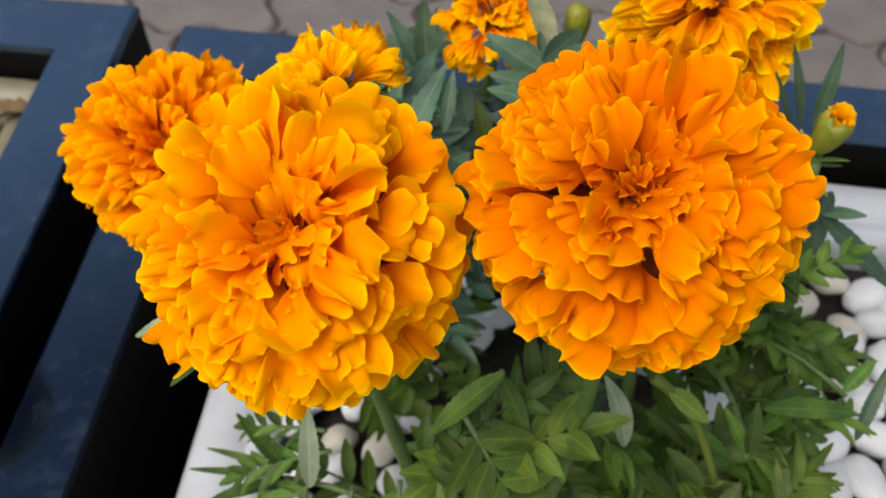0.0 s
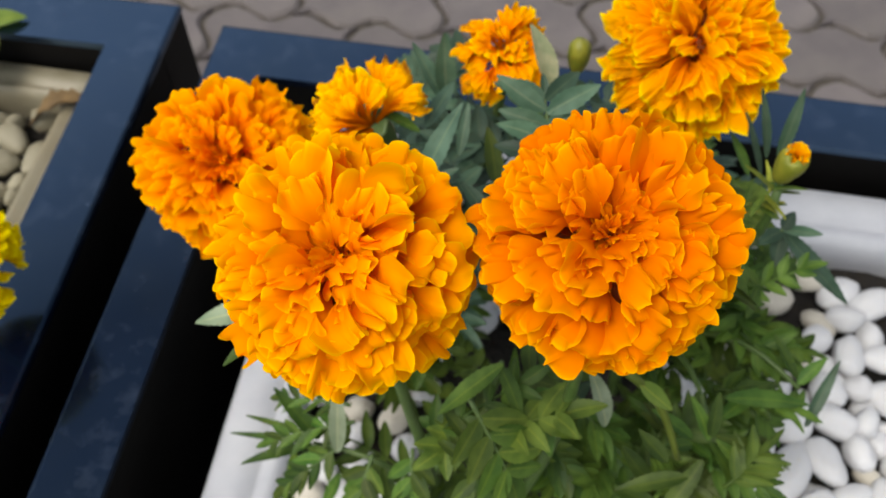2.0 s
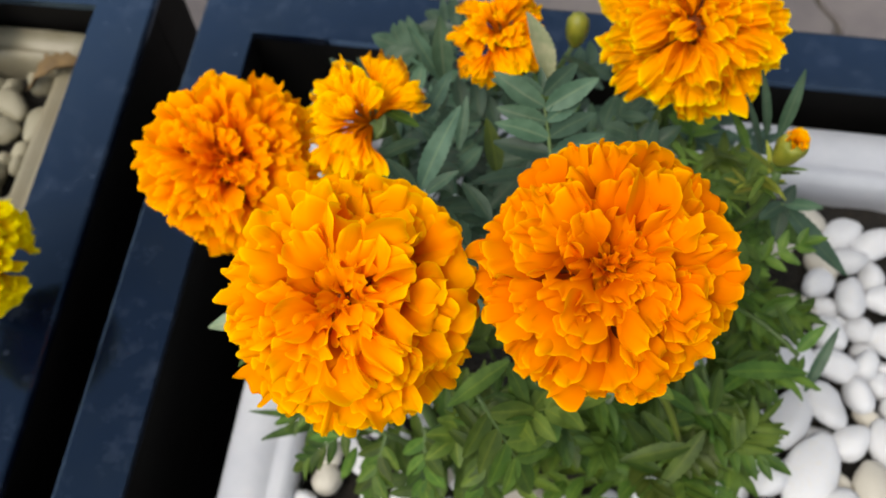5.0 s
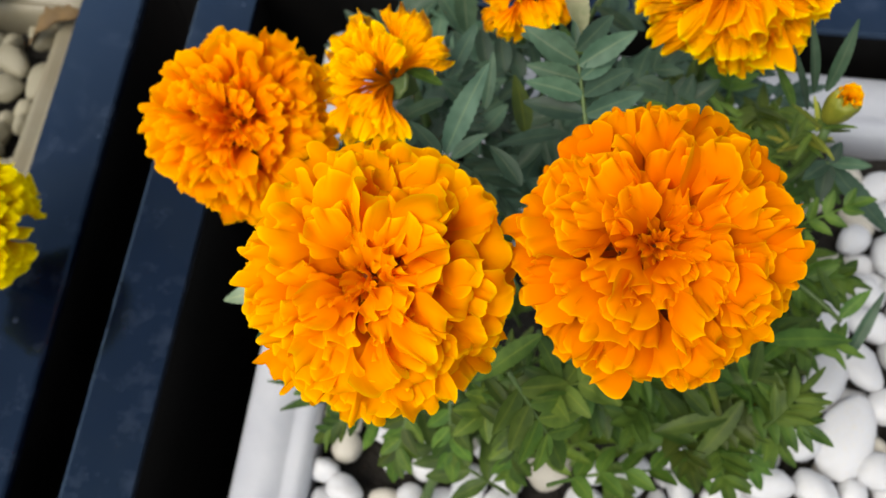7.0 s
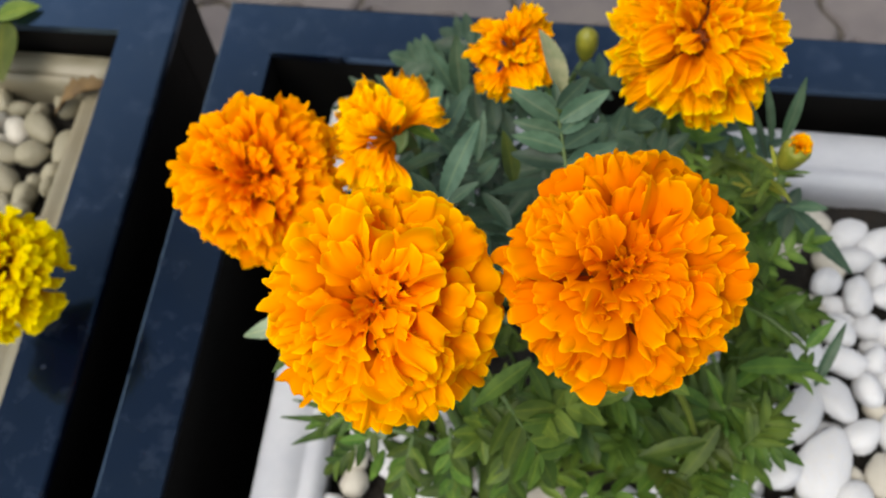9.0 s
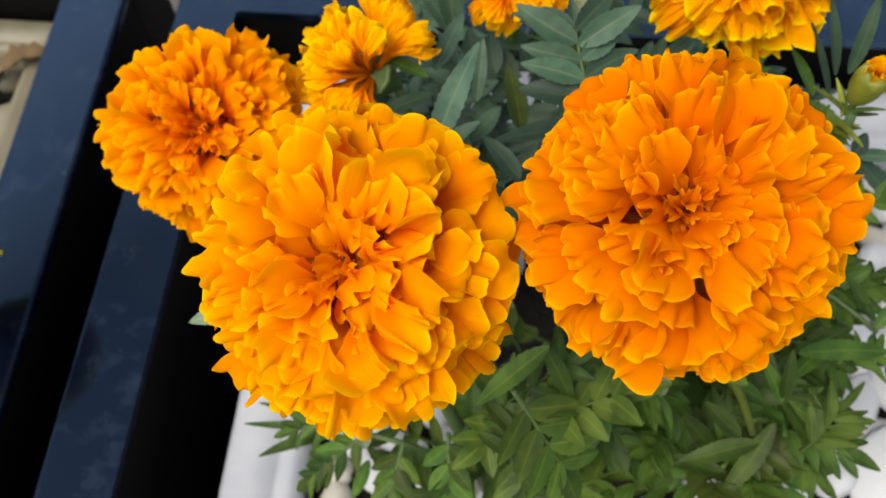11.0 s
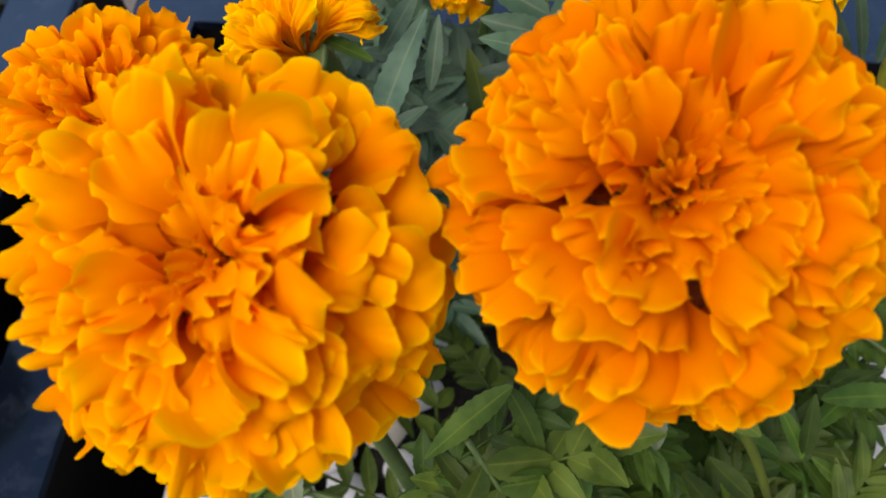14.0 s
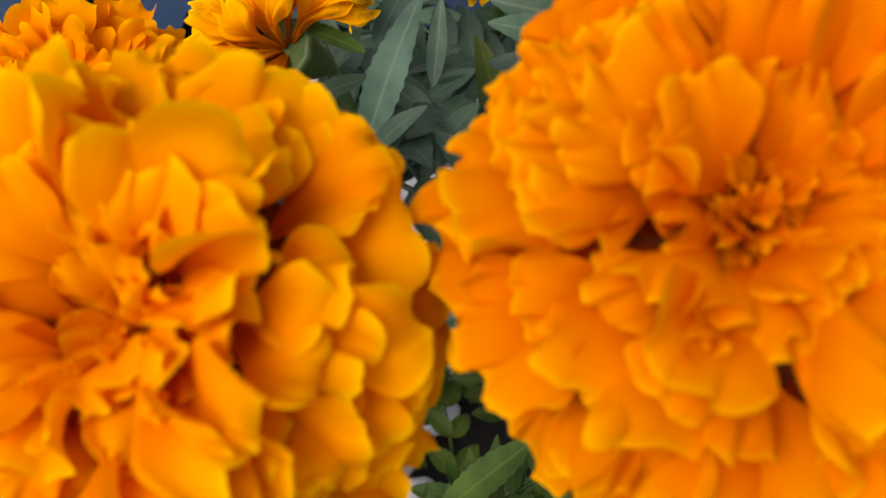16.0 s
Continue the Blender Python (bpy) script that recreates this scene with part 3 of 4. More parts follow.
def head(plant, at, axis, R, seed, count, style, material, singly, label, about=0.0, bare=None):
    """A flower head with its calyx and florets; the florets are objects of their own where singly is set."""
    m = Matrix.Translation(at) @ frame_of(axis, about)
    cup = child("flower_head", mesh_of("calyx", *calyx_mesh(R * 0.25, R * 0.7)[:2], M_STEM if style == "withered" else M_CALYX), plant, m, label)
    fl = florets(seed, count, R, style)
    if bare:
        fl = [(turn, shape) for turn, shape in fl if (m.to_3x3() @ turn.to_3x3() @ Vector((1, 0, 0))).dot(Vector(bare)) < 0.62]
    # added ellipsoid that closes see-through gaps, coloured like the shade among the petals
    reach = 0.20 if style == "withered" else 0.58
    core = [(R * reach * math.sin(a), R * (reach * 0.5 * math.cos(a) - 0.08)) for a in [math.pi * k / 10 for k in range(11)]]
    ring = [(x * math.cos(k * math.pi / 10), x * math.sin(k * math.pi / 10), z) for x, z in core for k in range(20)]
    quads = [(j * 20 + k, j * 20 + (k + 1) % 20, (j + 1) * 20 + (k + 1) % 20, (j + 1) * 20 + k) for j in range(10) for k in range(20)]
    child("core", mesh_of("core", ring, quads, M_GAP_SHADE), cup)
    if singly:
        for turn, (v, faces, uv) in fl:
            child("petal", mesh_of("petal", v, faces, material, uv), cup, turn)
    else:
        V, F, U = joined(fl)
        child("petals", mesh_of("petals", V, F, material, U), cup)
    return cup


def stalk(plant, points, r0, r1, name="stem", material=None):
    n = len(points)
    v, f, u = tube(points, [r0 + (r1 - r0) * i / (n - 1) for i in range(n)])
    return child(name, mesh_of(name, v, f, material or M_STEM, u), plant)


def leaflet(r, L, W, fold=0.25, droop=0.25, n=17, teeth=0.05):
    """A toothed lance-shaped blade along +x, folded a little on its midrib."""
    verts, uvs, faces = [], [], []
    a, x, z = 0.0, 0.0, 0.0
    bend = droop * r.uniform(0.4, 1.6)
    wob = r.uniform(-0.12, 0.12)
    for i in range(n):
        t = i / (n - 1)
        w = W * (math.sin(math.pi * min(1.0, t ** 0.8)) ** 0.85 if 0 < t < 1 else 0.0) + 0.0003
        w *= 1 + (teeth if i % 2 else -teeth)
        side = wob * L * t * t
        up = fold * w
        verts += [(x, side + w, z + up), (x, side + w * 0.5, z + up * 0.35), (x, side, z), (x, side - w * 0.5, z + up * 0.35), (x, side - w, z + up)]
        uvs += [(1, t), (0.5, t), (0, t), (-0.5, t), (-1, t)]
        a = -bend * t
        x += math.cos(a) * L / (n - 1)
        z += math.sin(a) * L / (n - 1)
    for i in range(n - 1):
        for k in range(4):
            faces.append((i * 5 + k, i * 5 + k + 1, (i + 1) * 5 + k + 1, (i + 1) * 5 + k))
    return verts, faces, uvs


def compound(r, length, pairs, blade, width, spread=58, arch=0.25, ending=1.02):
    """A pinnate leaf along +x: the midrib and its leaflets, each with its pose on the leaf."""
    pts = []
    x = z = 0.0
    n = 10
    for i in range(n):
        pts.append((x, 0.0, z))
        a = arch * (0.6 - 1.6 * i / (n - 1))
        x += math.cos(a) * length / (n - 1)
        z += math.sin(a) * length / (n - 1)
    rib = tube(pts, [0.0011 - 0.0007 * i / (n - 1) for i in range(n)], 6)
    blades = []
    for k in range(pairs):
        t = 0.22 + 0.72 * k / max(1, pairs - 1)
        q = t * (n - 1)
        lo = min(int(q), n - 2)
        p = Vector(pts[lo]).lerp(Vector(pts[lo + 1]), q - lo)
        size = (0.62 + 0.38 * math.sin(math.pi * (0.25 + 0.6 * t))) * r.uniform(0.88, 1.1)
        for s in (1, -1):
            m = Matrix.Translation(p + Vector((r.uniform(-0.001, 0.001), 0, 0.0004))) @ pose(0, 0, 0, r.uniform(-18, 18), r.uniform(-14, 8), s * (spread - 16 * t + r.uniform(-8, 8)))
            blades.append((m, leaflet(r, blade * size, width * size)))
    m = Matrix.Translation(Vector(pts[-1])) @ pose(0, 0, 0, r.uniform(-12, 12), r.uniform(-5, 15), r.uniform(-8, 8))
    blades.append((m, leaflet(r, blade * ending, width * min(1.0, ending))))
    return rib, blades


def leaf(plant, base, tip, seed, pairs, blade, width, material, singly=False, roll=0.0, arch=0.25, label="", spread=58, ending=1.02):
    """A pinnate leaf from base towards tip."""
    r = random.Random(seed)
    base, tip = Vector(base), Vector(tip)
    d = tip - base
    rib, blades = compound(r, max(0.012, d.length - blade * 0.8), pairs, blade, width, spread, arch, ending)
    z = Vector((0, 0, 1))
    y = z.cross(d).normalized()
    x = d.normalized()
    m = Matrix.Translation(base) @ Matrix((x, y, x.cross(y))).transposed().to_4x4() @ Matrix.Rotation(radians(roll), 4, "X")
    if singly:
        ob = child("leaf", mesh_of("leaf", *rib[:2], M_STEM, rib[2]), plant, m, label)
        for bm_, (v, f, u) in blades:
            child("leaflet", mesh_of("leaflet", v, f, material, u), ob, bm_)
        return ob
    V, F, U = joined([(Matrix(), rib)] + blades)
    return child("leaf", mesh_of("leaf", V, F, material, U), plant, m, label)


def single_leaf(plant, base, tip, seed, width, material, roll=0.0, droop=0.3, name="leaf", label=""):
    r = random.Random(seed)
    base, tip = Vector(base), Vector(tip)
    d = tip - base
    x = d.normalized()
    y = Vector((0, 0, 1)).cross(x).normalized()
    m = Matrix.Translation(base) @ Matrix((x, y, x.cross(y))).transposed().to_4x4() @ Matrix.Rotation(radians(roll), 4, "X")
    v, f, u = leaflet(r, d.length, width, fold=0.22, droop=droop, n=25, teeth=0.055)
    return child(name, mesh_of(name, v, f, material, u), plant, m, label)


front_plant = tagged(new("marigold_plant"), "marigold plant with two full orange flower heads in white pebbles", "flower plant", "marigolds")
back_plant = tagged(new("marigold_plant"), "marigold plant with an orange head and two withered ones", "flower plant", "marigolds")
side_plant = tagged(new("marigold_plant"), "marigold plant with a golden fading head and a bud", "flower plant", "marigolds")
lemon_plant = tagged(new("marigold_plant"), "lemon yellow marigold plant in the cream trough", "flower plant", "marigolds")

A_AT, B_AT, C_AT, D_AT = (0.0145, 0.2068, 0.7430), (0.0925, 0.2227, 0.7512), (-0.0712, 0.3050, 0.6480), (0.129, 0.375, 0.690)
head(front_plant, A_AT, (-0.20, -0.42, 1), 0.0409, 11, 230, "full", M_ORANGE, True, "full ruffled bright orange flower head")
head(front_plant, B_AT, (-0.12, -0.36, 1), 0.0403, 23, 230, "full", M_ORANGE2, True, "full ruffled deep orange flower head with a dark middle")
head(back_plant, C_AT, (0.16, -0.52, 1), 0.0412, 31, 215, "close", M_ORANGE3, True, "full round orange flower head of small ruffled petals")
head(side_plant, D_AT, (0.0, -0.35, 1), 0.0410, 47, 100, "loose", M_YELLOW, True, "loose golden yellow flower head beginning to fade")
head(back_plant, (-0.004, 0.3135, 0.681), (-0.35, -0.40, 0.8), 0.0295, 53, 48, "withered", M_WITHER, True, "drooping withered yellow and brown flower head", bare=(0.95, -0.30, -0.25))
head(back_plant, (0.046, 0.372, 0.673), (-0.2, -0.3, 1), 0.0240, 61, 46, "withered", M_BROWNED, True, "small withered orange and brown flower head")
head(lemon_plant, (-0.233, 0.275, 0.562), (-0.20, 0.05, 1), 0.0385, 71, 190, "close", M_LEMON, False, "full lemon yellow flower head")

ROOT1, ROOT2, ROOT3, ROOT4 = Vector((0.055, 0.205, 0.445)), Vector((0.01, 0.31, 0.445)), Vector((0.135, 0.32, 0.445)), Vector((-0.31, 0.25, 0.445))
stalk(front_plant, bent(ROOT1, (A_AT[0] + 0.003, A_AT[1] + 0.006, A_AT[2] - 0.030), 0.010, side=(-0.2, 0.5, 0)), 0.0034, 0.0022)
stalk(front_plant, bent(ROOT1, (B_AT[0], B_AT[1] + 0.005, B_AT[2] - 0.030), 0.015, side=(1, -0.2, 0)), 0.0032, 0.0022)
stalk(back_plant, bent(ROOT2, (C_AT[0] + 0.003, C_AT[1] + 0.007, C_AT[2] - 0.028), 0.02, side=(-0.7, 0.2, 0)), 0.0038, 0.0024)
stalk(back_plant, bent(ROOT2, (0.000, 0.326, 0.668), 0.012, side=(0.6, 0.5, 0)), 0.0036, 0.002)
stalk(back_plant, bent(ROOT2, (0.048, 0.380, 0.664), 0.02, side=(0.2, 0.9, 0)), 0.0036, 0.002)
stalk(side_plant, bent(ROOT3, (D_AT[0], D_AT[1] + 0.012, D_AT[2] - 0.028), 0.015, side=(0.1, 1, 0)), 0.004, 0.0026)
stalk(lemon_plant, bent(ROOT4, (-0.232, 0.268, 0.54), 0.012, side=(0, 1, 0)), 0.0038, 0.0026)

# the clear leaves
KINDS = {"M": M_LEAF, "L": M_LEAF_LOW, "Y": M_LEAF_YELLOW, "P": M_LEAF_PALE}
BACK = (("M", (0.0220, 0.281, 0.685), (0.033, 0.304, 0.715), 4.6), ("M", (0.018, 0.318, 0.680), (0.027, 0.344, 0.685), 3.4),
        ("M", (0.034, 0.309, 0.675), (0.036, 0.326, 0.690), 2.3), ("M", (0.017, 0.311, 0.675), (-0.003, 0.298, 0.680), 2.9),
        ("L", (0.016, 0.315, 0.680), (-0.004, 0.318, 0.690), 2.9), ("M", (0.021, 0.277, 0.690), (0.010, 0.287, 0.700), 2.7),
        ("M", (0.025, 0.277, 0.690), (0.036, 0.285, 0.700), 2.5), ("M", (0.052, 0.271, 0.685), (0.040, 0.286, 0.690), 3.2),
        ("M", (0.020, 0.362, 0.650), (0.016, 0.375, 0.680), 4.8), ("M", (0.019, 0.361, 0.650), (0.003, 0.372, 0.675), 4.0),
        ("L", (0.051, 0.308, 0.660), (0.047, 0.323, 0.680), 4.4), ("M", (0.068, 0.310, 0.660), (0.039, 0.302, 0.665), 3.1))
RIGHT = (("M", (0.183, 0.323, 0.635), (0.200, 0.322, 0.638), 3.0), ("M", (0.183, 0.323, 0.635), (0.212, 0.293, 0.625), 4.8),
         ("M", (0.183, 0.323, 0.635), (0.179, 0.306, 0.630), 3.8), ("M", (0.183, 0.323, 0.635), (0.171, 0.315, 0.635), 3.4),
         ("M", (0.183, 0.323, 0.635), (0.187, 0.331, 0.640), 3.0), ("M", (0.166, 0.336, 0.668), (0.159, 0.349, 0.697), 2.0),
         ("M", (0.171, 0.337, 0.668), (0.175, 0.349, 0.698), 2.6), ("M", (0.166, 0.332, 0.660), (0.153, 0.341, 0.690), 2.0),
         ("L", (0.162, 0.336, 0.655), (0.152, 0.347, 0.670), 2.7), ("M", (0.093, 0.363, 0.660), (0.075, 0.370, 0.670), 3.1))
ROSETTE = (("L", (0.163, 0.240, 0.600), (0.187, 0.267, 0.600), 4.0), ("L", (0.165, 0.249, 0.605), (0.206, 0.259, 0.600), 5.0),
           ("L", (0.161, 0.233, 0.600), (0.202, 0.234, 0.590), 3.2), ("L", (0.162, 0.231, 0.600), (0.193, 0.217, 0.580), 4.0),
           ("L", (0.159, 0.230, 0.600), (0.192, 0.210, 0.570), 3.6), ("L", (0.154, 0.218, 0.585), (0.122, 0.209, 0.580), 4.6),
           ("L", (0.159, 0.225, 0.590), (0.143, 0.194, 0.570), 4.6), ("L", (0.159, 0.230, 0.600), (0.151, 0.243, 0.615), 3.0),
           ("M", (0.208, 0.253, 0.580), (0.218, 0.280, 0.600), 2.6), ("L", (0.202, 0.269, 0.590), (0.211, 0.281, 0.600), 3.4),
           ("L", (0.202, 0.272, 0.590), (0.189, 0.288, 0.600), 2.9), ("L", (0.138, 0.209, 0.620), (0.124, 0.218, 0.625), 3.8))
LEFT = (("P", (0.000, 0.197, 0.600), (-0.001, 0.215, 0.628), 3.6), ("L", (-0.021, 0.216, 0.550), (-0.059, 0.209, 0.540), 3.4),
        ("L", (-0.022, 0.220, 0.550), (-0.060, 0.229, 0.550), 1.9), ("L", (-0.025, 0.218, 0.550), (-0.065, 0.216, 0.550), 1.9),
        ("L", (-0.030, 0.212, 0.550), (-0.027, 0.194, 0.530), 3.8), ("L", (-0.005, 0.205, 0.550), (-0.013, 0.190, 0.530), 3.4),
        ("L", (-0.017, 0.216, 0.560), (-0.040, 0.231, 0.580), 4.2), ("L", (0.002, 0.200, 0.550), (0.000, 0.186, 0.530), 3.4),
        ("P", (-0.030, 0.231, 0.660), (-0.0620, 0.2235, 0.655), 5.4), ("L", (-0.030, 0.228, 0.650), (-0.050, 0.214, 0.640), 3.4))
FRONT = (("L", (0.123, 0.225, 0.590), (0.145, 0.211, 0.570), 4.6), ("L", (0.152, 0.230, 0.600), (0.133, 0.237, 0.610), 3.7),
         ("L", (0.152, 0.227, 0.600), (0.140, 0.222, 0.605), 3.4), ("P", (0.114, 0.229, 0.600), (0.106, 0.236, 0.640), 4.6),
         ("L", (0.144, 0.208, 0.570), (0.121, 0.215, 0.565), 4.0), ("L", (0.145, 0.207, 0.565), (0.150, 0.199, 0.550), 4.6),
         ("L", (0.160, 0.231, 0.600), (0.158, 0.242, 0.620), 3.4), ("M", (0.097, 0.232, 0.610), (0.101, 0.236, 0.630), 3.2),
         ("L", (0.072, 0.226, 0.610), (0.069, 0.239, 0.640), 3.3), ("L", (0.089, 0.241, 0.600), (0.084, 0.245, 0.620), 3.4),
         ("L", (0.066, 0.222, 0.660), (0.040, 0.205, 0.640), 4.6), ("L", (0.064, 0.224, 0.655), (0.080, 0.208, 0.640), 3.6))
count = 0
for plant, rows_ in ((back_plant, BACK), (side_plant, RIGHT), (side_plant, ROSETTE), (front_plant, LEFT), (front_plant, FRONT)):
    for kind, base, tip, half in rows_:
        count += 1
        single_leaf(plant, base, tip, 900 + count, half / (1000 if kind != "L" else 1180), KINDS[kind], droop=0.25 if kind != "M" else 0.15)
for foot, end, up in (((0.183, 0.323, 0.635), ROOT3, 0.02), ((0.161, 0.234, 0.598), ROOT3, 0.03), ((0.203, 0.268, 0.588), ROOT3, 0.03),
                      ((-0.021, 0.217, 0.552), ROOT1, 0.02), ((0.065, 0.224, 0.657), ROOT1, 0.0), ((0.022, 0.281, 0.684), ROOT2, 0.0)):
    stalk(front_plant if end is ROOT1 else (back_plant if end is ROOT2 else side_plant), bent(foot, end + Vector((0, 0, 0.07)), up), 0.0011, 0.0018, "leaf_stalk")

leaf(back_plant, (0.0745, 0.293, 0.690), (0.0620, 0.341, 0.712), 5, 5, 0.0245, 0.0043, M_LEAF, True, arch=0.1, spread=74, ending=0.35)
leaf(front_plant, (0.055, 0.208, 0.653), (0.083, 0.182, 0.616), 6, 4, 0.0215, 0.0046, M_LEAF_LOW, True, arch=0.1, spread=66)
leaf(front_plant, (0.070, 0.232, 0.640), (0.090, 0.205, 0.628), 9, 3, 0.019, 0.0042, M_LEAF_LOW, True, arch=0.15)

SPRAY = (((0.000, 0.222, 0.575), (-0.050, 0.213, 0.548), 6, 0.0150, 0.0020), ((-0.004, 0.214, 0.565), (-0.038, 0.190, 0.540), 5, 0.0150, 0.0026), ((-0.002, 0.226, 0.585), (-0.046, 0.232, 0.565), 5, 0.0130, 0.0019),
         ((0.012, 0.208, 0.575), (0.004, 0.176, 0.548), 5, 0.0150, 0.0030), ((0.030, 0.212, 0.580), (0.034, 0.180, 0.556), 4, 0.0160, 0.0034), ((0.060, 0.205, 0.590), (0.062, 0.176, 0.560), 5, 0.0170, 0.0036),
         ((0.080, 0.238, 0.575), (0.112, 0.208, 0.562), 5, 0.0180, 0.0038), ((0.100, 0.245, 0.585), (0.132, 0.222, 0.575), 5, 0.0170, 0.0036))
for k, (foot, end, pairs, blade, half) in enumerate(SPRAY):
    leaf(front_plant, foot, end, 640 + k, pairs, blade, half, M_LEAF_LOW, True, arch=0.2, spread=48)

# a dried curled leaf tip, a thin spent stalk, the thick lower stem
single_leaf(back_plant, (0.069, 0.335, 0.694), (0.061, 0.356, 0.716), 41, 0.0052, M_CURL, roll=25, droop=0.9, label="dried curled beige leaf")
stalk(front_plant, bent((0.113, 0.224, 0.665), (0.140, 0.208, 0.628), 0.006, side=(0.3, 0.5, 0.6)), 0.0020, 0.0013, "stalk", M_LEAF_LIME)
single_leaf(front_plant, (0.118, 0.222, 0.662), (0.133, 0.216, 0.654), 43, 0.0036, M_LEAF_LIME, droop=0.4)
stalk(front_plant, bent((0.046, 0.212, 0.585), (0.014, 0.174, 0.455), 0.006, side=(-0.4, 0.3, 0.2)), 0.0022, 0.0032)

# buds
def bud(plant, at, axis, R, label, tip_mat, lean=0.0):
    """A slim bud: a ribbed green cup, closed at the top, or open with a loose tuft of petal tips where lean is given."""
    m = Matrix.Translation(at) @ frame_of(axis)
    verts, faces = [], []
    n = 20
    prof = [(0.30, -2.1), (0.45, -1.95), (0.70, -1.4), (0.88, -0.8), (0.97, -0.2), (1.0, 0.35), (0.92, 0.8), (0.74, 0.95), (0.3, 0.7)]
    if not lean:
        prof[6:] = [(0.90, 0.9), (0.62, 1.35), (0.05, 1.6)]
    for ri, zi in prof:
        for k in range(n):
            a = 2 * math.pi * k / n
            rr = R * ri * (1 + (0.06 if k % 2 else -0.05))
            teeth = 0.22 * R * math.cos(5 * a) if zi > 0.5 and lean else 0.0
            verts.append((rr * math.cos(a), rr * math.sin(a), zi * R + teeth))
    for i in range(len(prof) - 1):
        for k in range(n):
            a, b = i * n + k, i * n + (k + 1) % n
            faces.append((a, b, b + n, a + n))
    cup = child("bud", mesh_of("bud", verts, faces, M_CALYX), plant, m, label)
    if not lean:
        return cup
    rr = random.Random(int(R * 1e6))
    shapes = []
    for i in range(26):
        f = math.sqrt((i + 0.5) / 26)
        turn = i * 2.4
        over = 1 + lean * math.cos(turn)
        shapes.append((Matrix.Rotation(turn, 4, "Z"), petal_mesh(rr, (R * 0.5 * f, R * 0.4), (R * (0.55 + 0.25 * over) * f, R * (1.30 - 0.2 * f) * over), radians(4), radians(5 + 22 * f * over), R * 0.42, R * 0.12, nu=9, nv=7)))
    V, F, U = joined(shapes)
    child("petals", mesh_of("bud_petals", V, F, tip_mat, U), cup)
    return cup


bud(side_plant, (0.1705, 0.3195, 0.686), (0.12, -0.06, 1), 0.0060, "yellow-green bud with an orange tip", M_YELLOW, 0.35)
stalk(side_plant, bent((0.1705, 0.319, 0.668), (0.150, 0.322, 0.585), 0.010, side=(1, 0, 0)), 0.0020, 0.0028, "stem")
bud(back_plant, (0.080, 0.391, 0.662), (0.0, 0.1, 1), 0.0055, "small closed green bud", M_LEAF_YELLOW)
stalk(back_plant, bent((0.080, 0.391, 0.651), (0.03, 0.33, 0.52), 0.010, side=(0, 1, 0)), 0.0014, 0.0024)
nr = random.Random(64)
for k in range(34):
    t = nr.random() ** 1.3
    foot = Vector((0.1700, 0.3190, 0.671)).lerp(Vector((0.152, 0.3215, 0.630)), t)
    a = nr.uniform(0, 2 * math.pi)
    out = nr.uniform(0.009, 0.017)
    single_leaf(side_plant, foot, foot + Vector((math.cos(a) * out, math.sin(a) * out * 0.8, nr.uniform(-0.001, 0.009))), 950 + k, nr.uniform(0.0007, 0.0012), M_LEAF_YELLOW if k % 3 == 0 else M_LEAF_LOW, name="bract")

# growth in the cream trough
stalk(lemon_plant, bent((-0.350, 0.505, 0.500), ROOT4, 0.015, side=(-1, 0, 0)), 0.0014, 0.003)
single_leaf(lemon_plant, (-0.352, 0.508, 0.50), (-0.322, 0.522, 0.51), 960, 0.009, M_LEAF_LIME, droop=0.5)
single_leaf(lemon_plant, (-0.345, 0.505, 0.50), (-0.333, 0.455, 0.507), 961, 0.013, M_LEAF_LIME, droop=0.5)
single_leaf(lemon_plant, (-0.375, 0.500, 0.50), (-0.345, 0.450, 0.51), 962, 0.013, M_LEAF_LIME, droop=0.5)

# a dry leaf lying on the cream rim
dry = random.Random(3)
v, f, u = leaflet(dry, 0.052, 0.008, fold=0.8, droop=0.9, n=15, teeth=0.12)
v = [(x, y, z + 0.005 * noise.noise((x * 90, y * 90, 1)) + 0.005 * math.sin(x * 60)) for x, y, z in v]
dead = new("dry_leaf", mesh_of("dry_leaf", v, f, M_DRY, u))
dead.matrix_basis = pose(-0.262, 0.474, 0.4735, 10, 0, 205)
tagged(dead, "curled dry brown leaf lying on pebbles", "dry leaf")

# foliage of the clump
r = random.Random(77)
LOW = ((0.062, 0.208, 0.036), (0.120, 0.225, 0.044), (0.155, 0.240, 0.040), (0.09, 0.255, 0.040))
for i in range(90):
    plant, root = ((front_plant, ROOT1), (back_plant, ROOT2), (side_plant, ROOT3))[i % 3]
    ang = r.uniform(0, 2 * math.pi)
    level = r.uniform(0.05, 0.185)
    p = root + Vector((r.uniform(-0.026, 0.026), r.uniform(-0.026, 0.026), level))
    out = r.uniform(0.035, 0.080) * (0.68 if math.sin(ang) < -0.2 else 1.0)
    tip = p + Vector((math.cos(ang) * out, math.sin(ang) * out, r.uniform(-0.02, 0.035)))
    if (tip.y < 0.212 and tip.x < 0.125 and r.random() < 0.78) or tip.x > 0.197 + 0.36 * (tip.y - 0.215):
        continue
    leaf(plant, p, tip, 200 + i, r.choice((4, 4, 5)), r.uniform(0.014, 0.023), r.uniform(0.0025, 0.0041), M_LEAF if plant is back_plant and level > 0.09 else M_LEAF_LOW, roll=r.uniform(-25, 25), arch=r.uniform(0.1, 0.6))
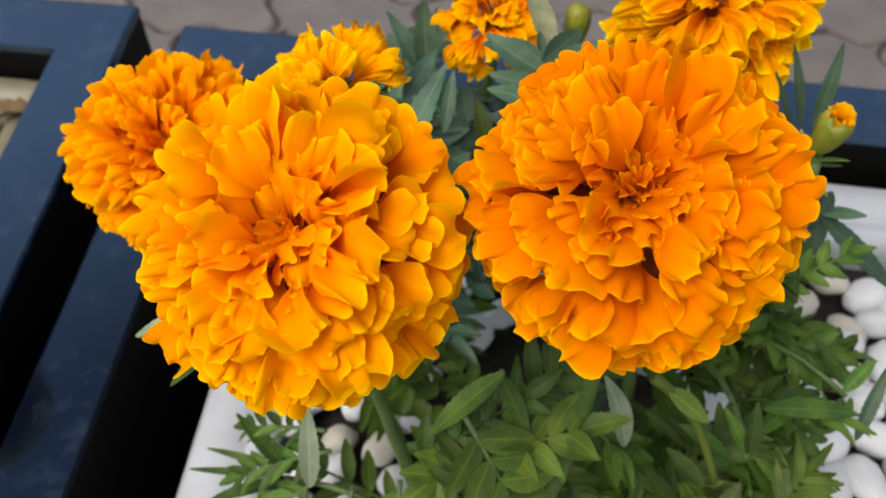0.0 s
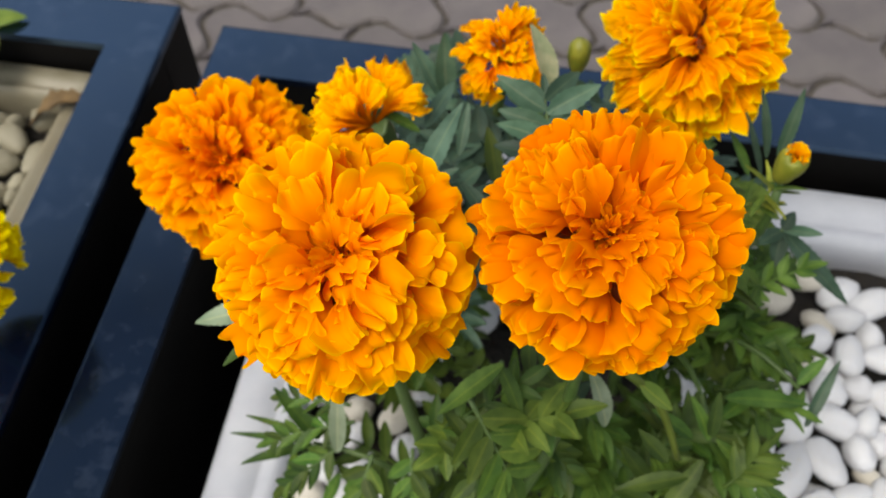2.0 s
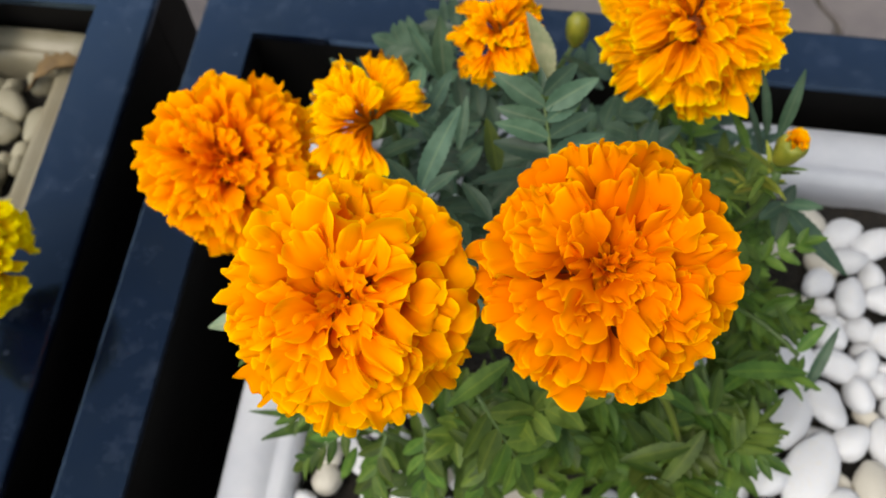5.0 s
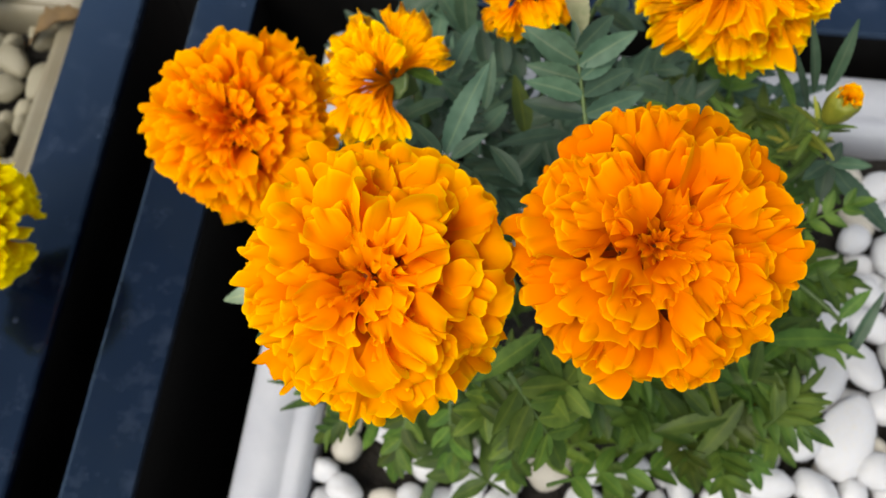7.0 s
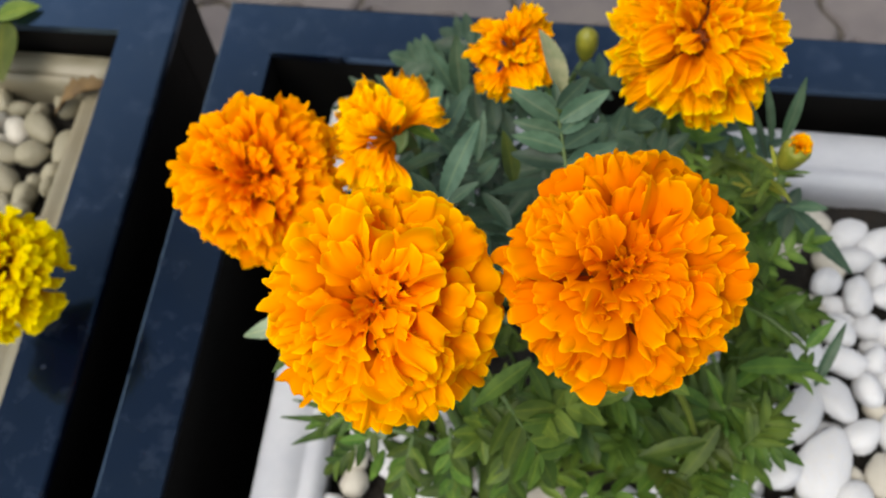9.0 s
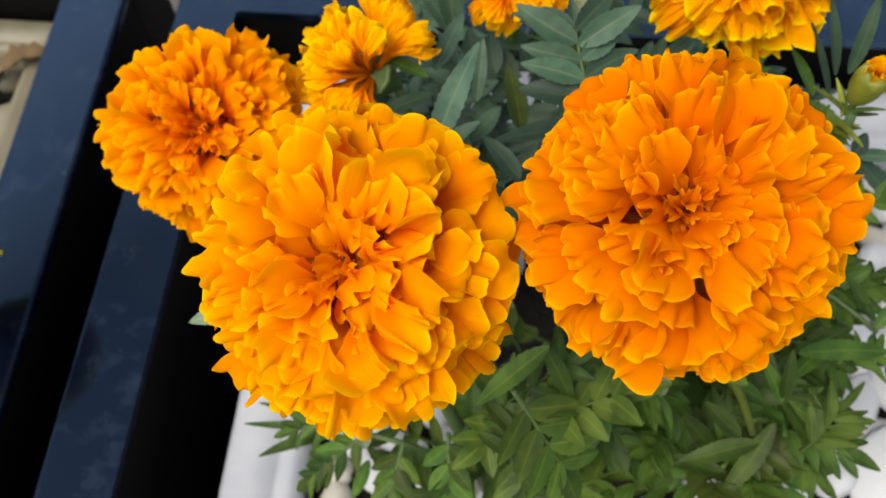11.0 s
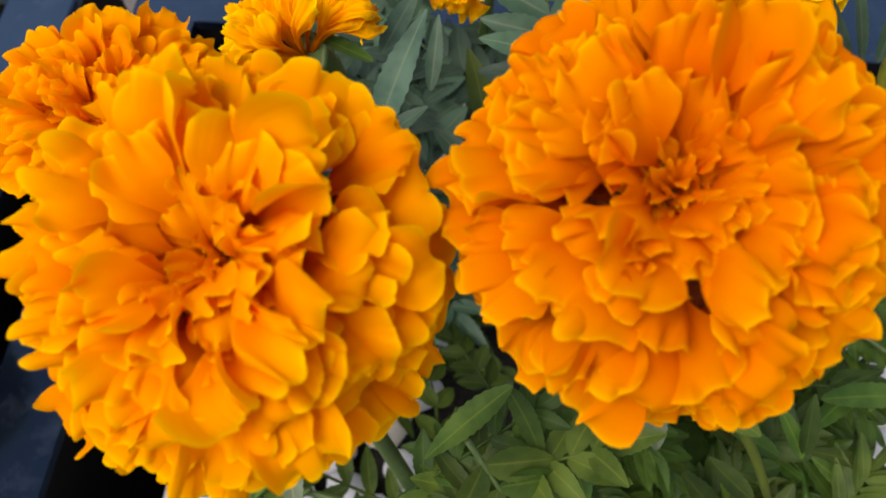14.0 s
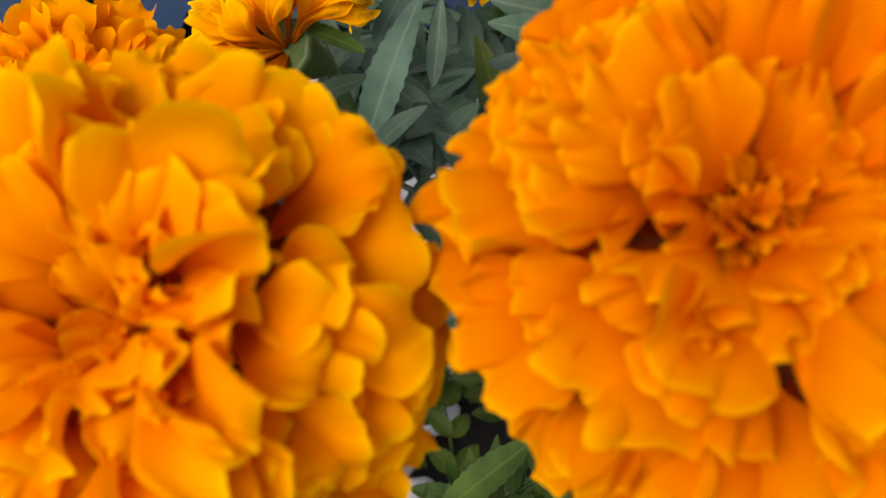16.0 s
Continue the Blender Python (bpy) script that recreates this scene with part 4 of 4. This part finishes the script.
for i in range(60):
    p = Vector((r.uniform(-0.01, 0.17), r.uniform(0.33, 0.415), r.uniform(0.53, 0.63)))
    ang = r.uniform(0, 2 * math.pi)
    out = r.uniform(0.03, 0.055)
    tip = p + Vector((math.cos(ang) * out, math.sin(ang) * out * 0.8, r.uniform(-0.015, 0.025)))
    leaf((back_plant, side_plant)[p.x > 0.08], p, tip, 700 + i, r.choice((3, 4, 4)), r.uniform(0.016, 0.023), r.uniform(0.0032, 0.0045), M_LEAF, roll=r.uniform(-25, 25), arch=r.uniform(0.1, 0.5))
for i in range(58):
    p = Vector((r.uniform(0.140, 0.188), r.uniform(0.205, 0.315), r.uniform(0.525, 0.60)))
    ang = r.uniform(-1.6, 1.6)
    out = r.uniform(0.024, 0.042)
    tip = p + Vector((math.cos(ang) * out, math.sin(ang) * out * 0.9, r.uniform(-0.02, 0.015)))
    if tip.x > 0.197 + 0.36 * (tip.y - 0.215):
        continue
    leaf(side_plant, p, tip, 800 + i, r.choice((4, 5, 6)), r.uniform(0.012, 0.018), r.uniform(0.0020, 0.0030), M_LEAF_LOW, roll=r.uniform(-30, 30), arch=r.uniform(0.1, 0.6))
for i in range(54):
    p = Vector((r.uniform(0.120, 0.180), r.uniform(0.285, 0.360), r.uniform(0.55, 0.635)))
    ang = r.uniform(0, 2 * math.pi)
    out = r.uniform(0.022, 0.042)
    tip = p + Vector((math.cos(ang) * out, math.sin(ang) * out, r.uniform(-0.012, 0.022)))
    leaf(side_plant, p, tip, 1300 + i, r.choice((4, 5, 5)), r.uniform(0.011, 0.018), r.uniform(0.0020, 0.0033), M_LEAF_LOW, roll=r.uniform(-30, 30), arch=r.uniform(0.1, 0.6))
for i in range(46):
    cx, cy, spread = LOW[(0, 1, 2, 1, 2, 3)[i % 6]]
    ang = r.uniform(0, 2 * math.pi)
    p = Vector((cx + r.gauss(0, 0.018), cy + r.gauss(0, 0.016), r.uniform(0.48, 0.565)))
    out = r.uniform(0.03, spread + 0.02)
    tip = p + Vector((math.cos(ang) * out, math.sin(ang) * out * 0.85, r.uniform(-0.015, 0.02)))
    if (tip.y < 0.212 and tip.x < 0.125 and r.random() < 0.78) or tip.x > 0.197 + 0.36 * (tip.y - 0.215):
        continue
    leaf((front_plant, side_plant)[i % 2], p, tip, 500 + i, r.choice((4, 5, 5)), r.uniform(0.012, 0.020), r.uniform(0.0022, 0.0036), M_LEAF_LOW, roll=r.uniform(-25, 25), arch=r.uniform(0.1, 0.5))

# ---- pavers ----
PM = paver_mesh()
for j in range(-2, 14):
    for i in range(-7, 8):
        x = i * PAVER_W + (PAVER_W / 2 if j % 2 else 0)
        y = 0.45 + j * PAVER_H
        if -0.17 < x < 0.9 and y < 0.5:
            continue
        child("paver", PM, pavement, pose(x, y, 0.001 * math.sin(i * 7.1 + j * 3.3)))
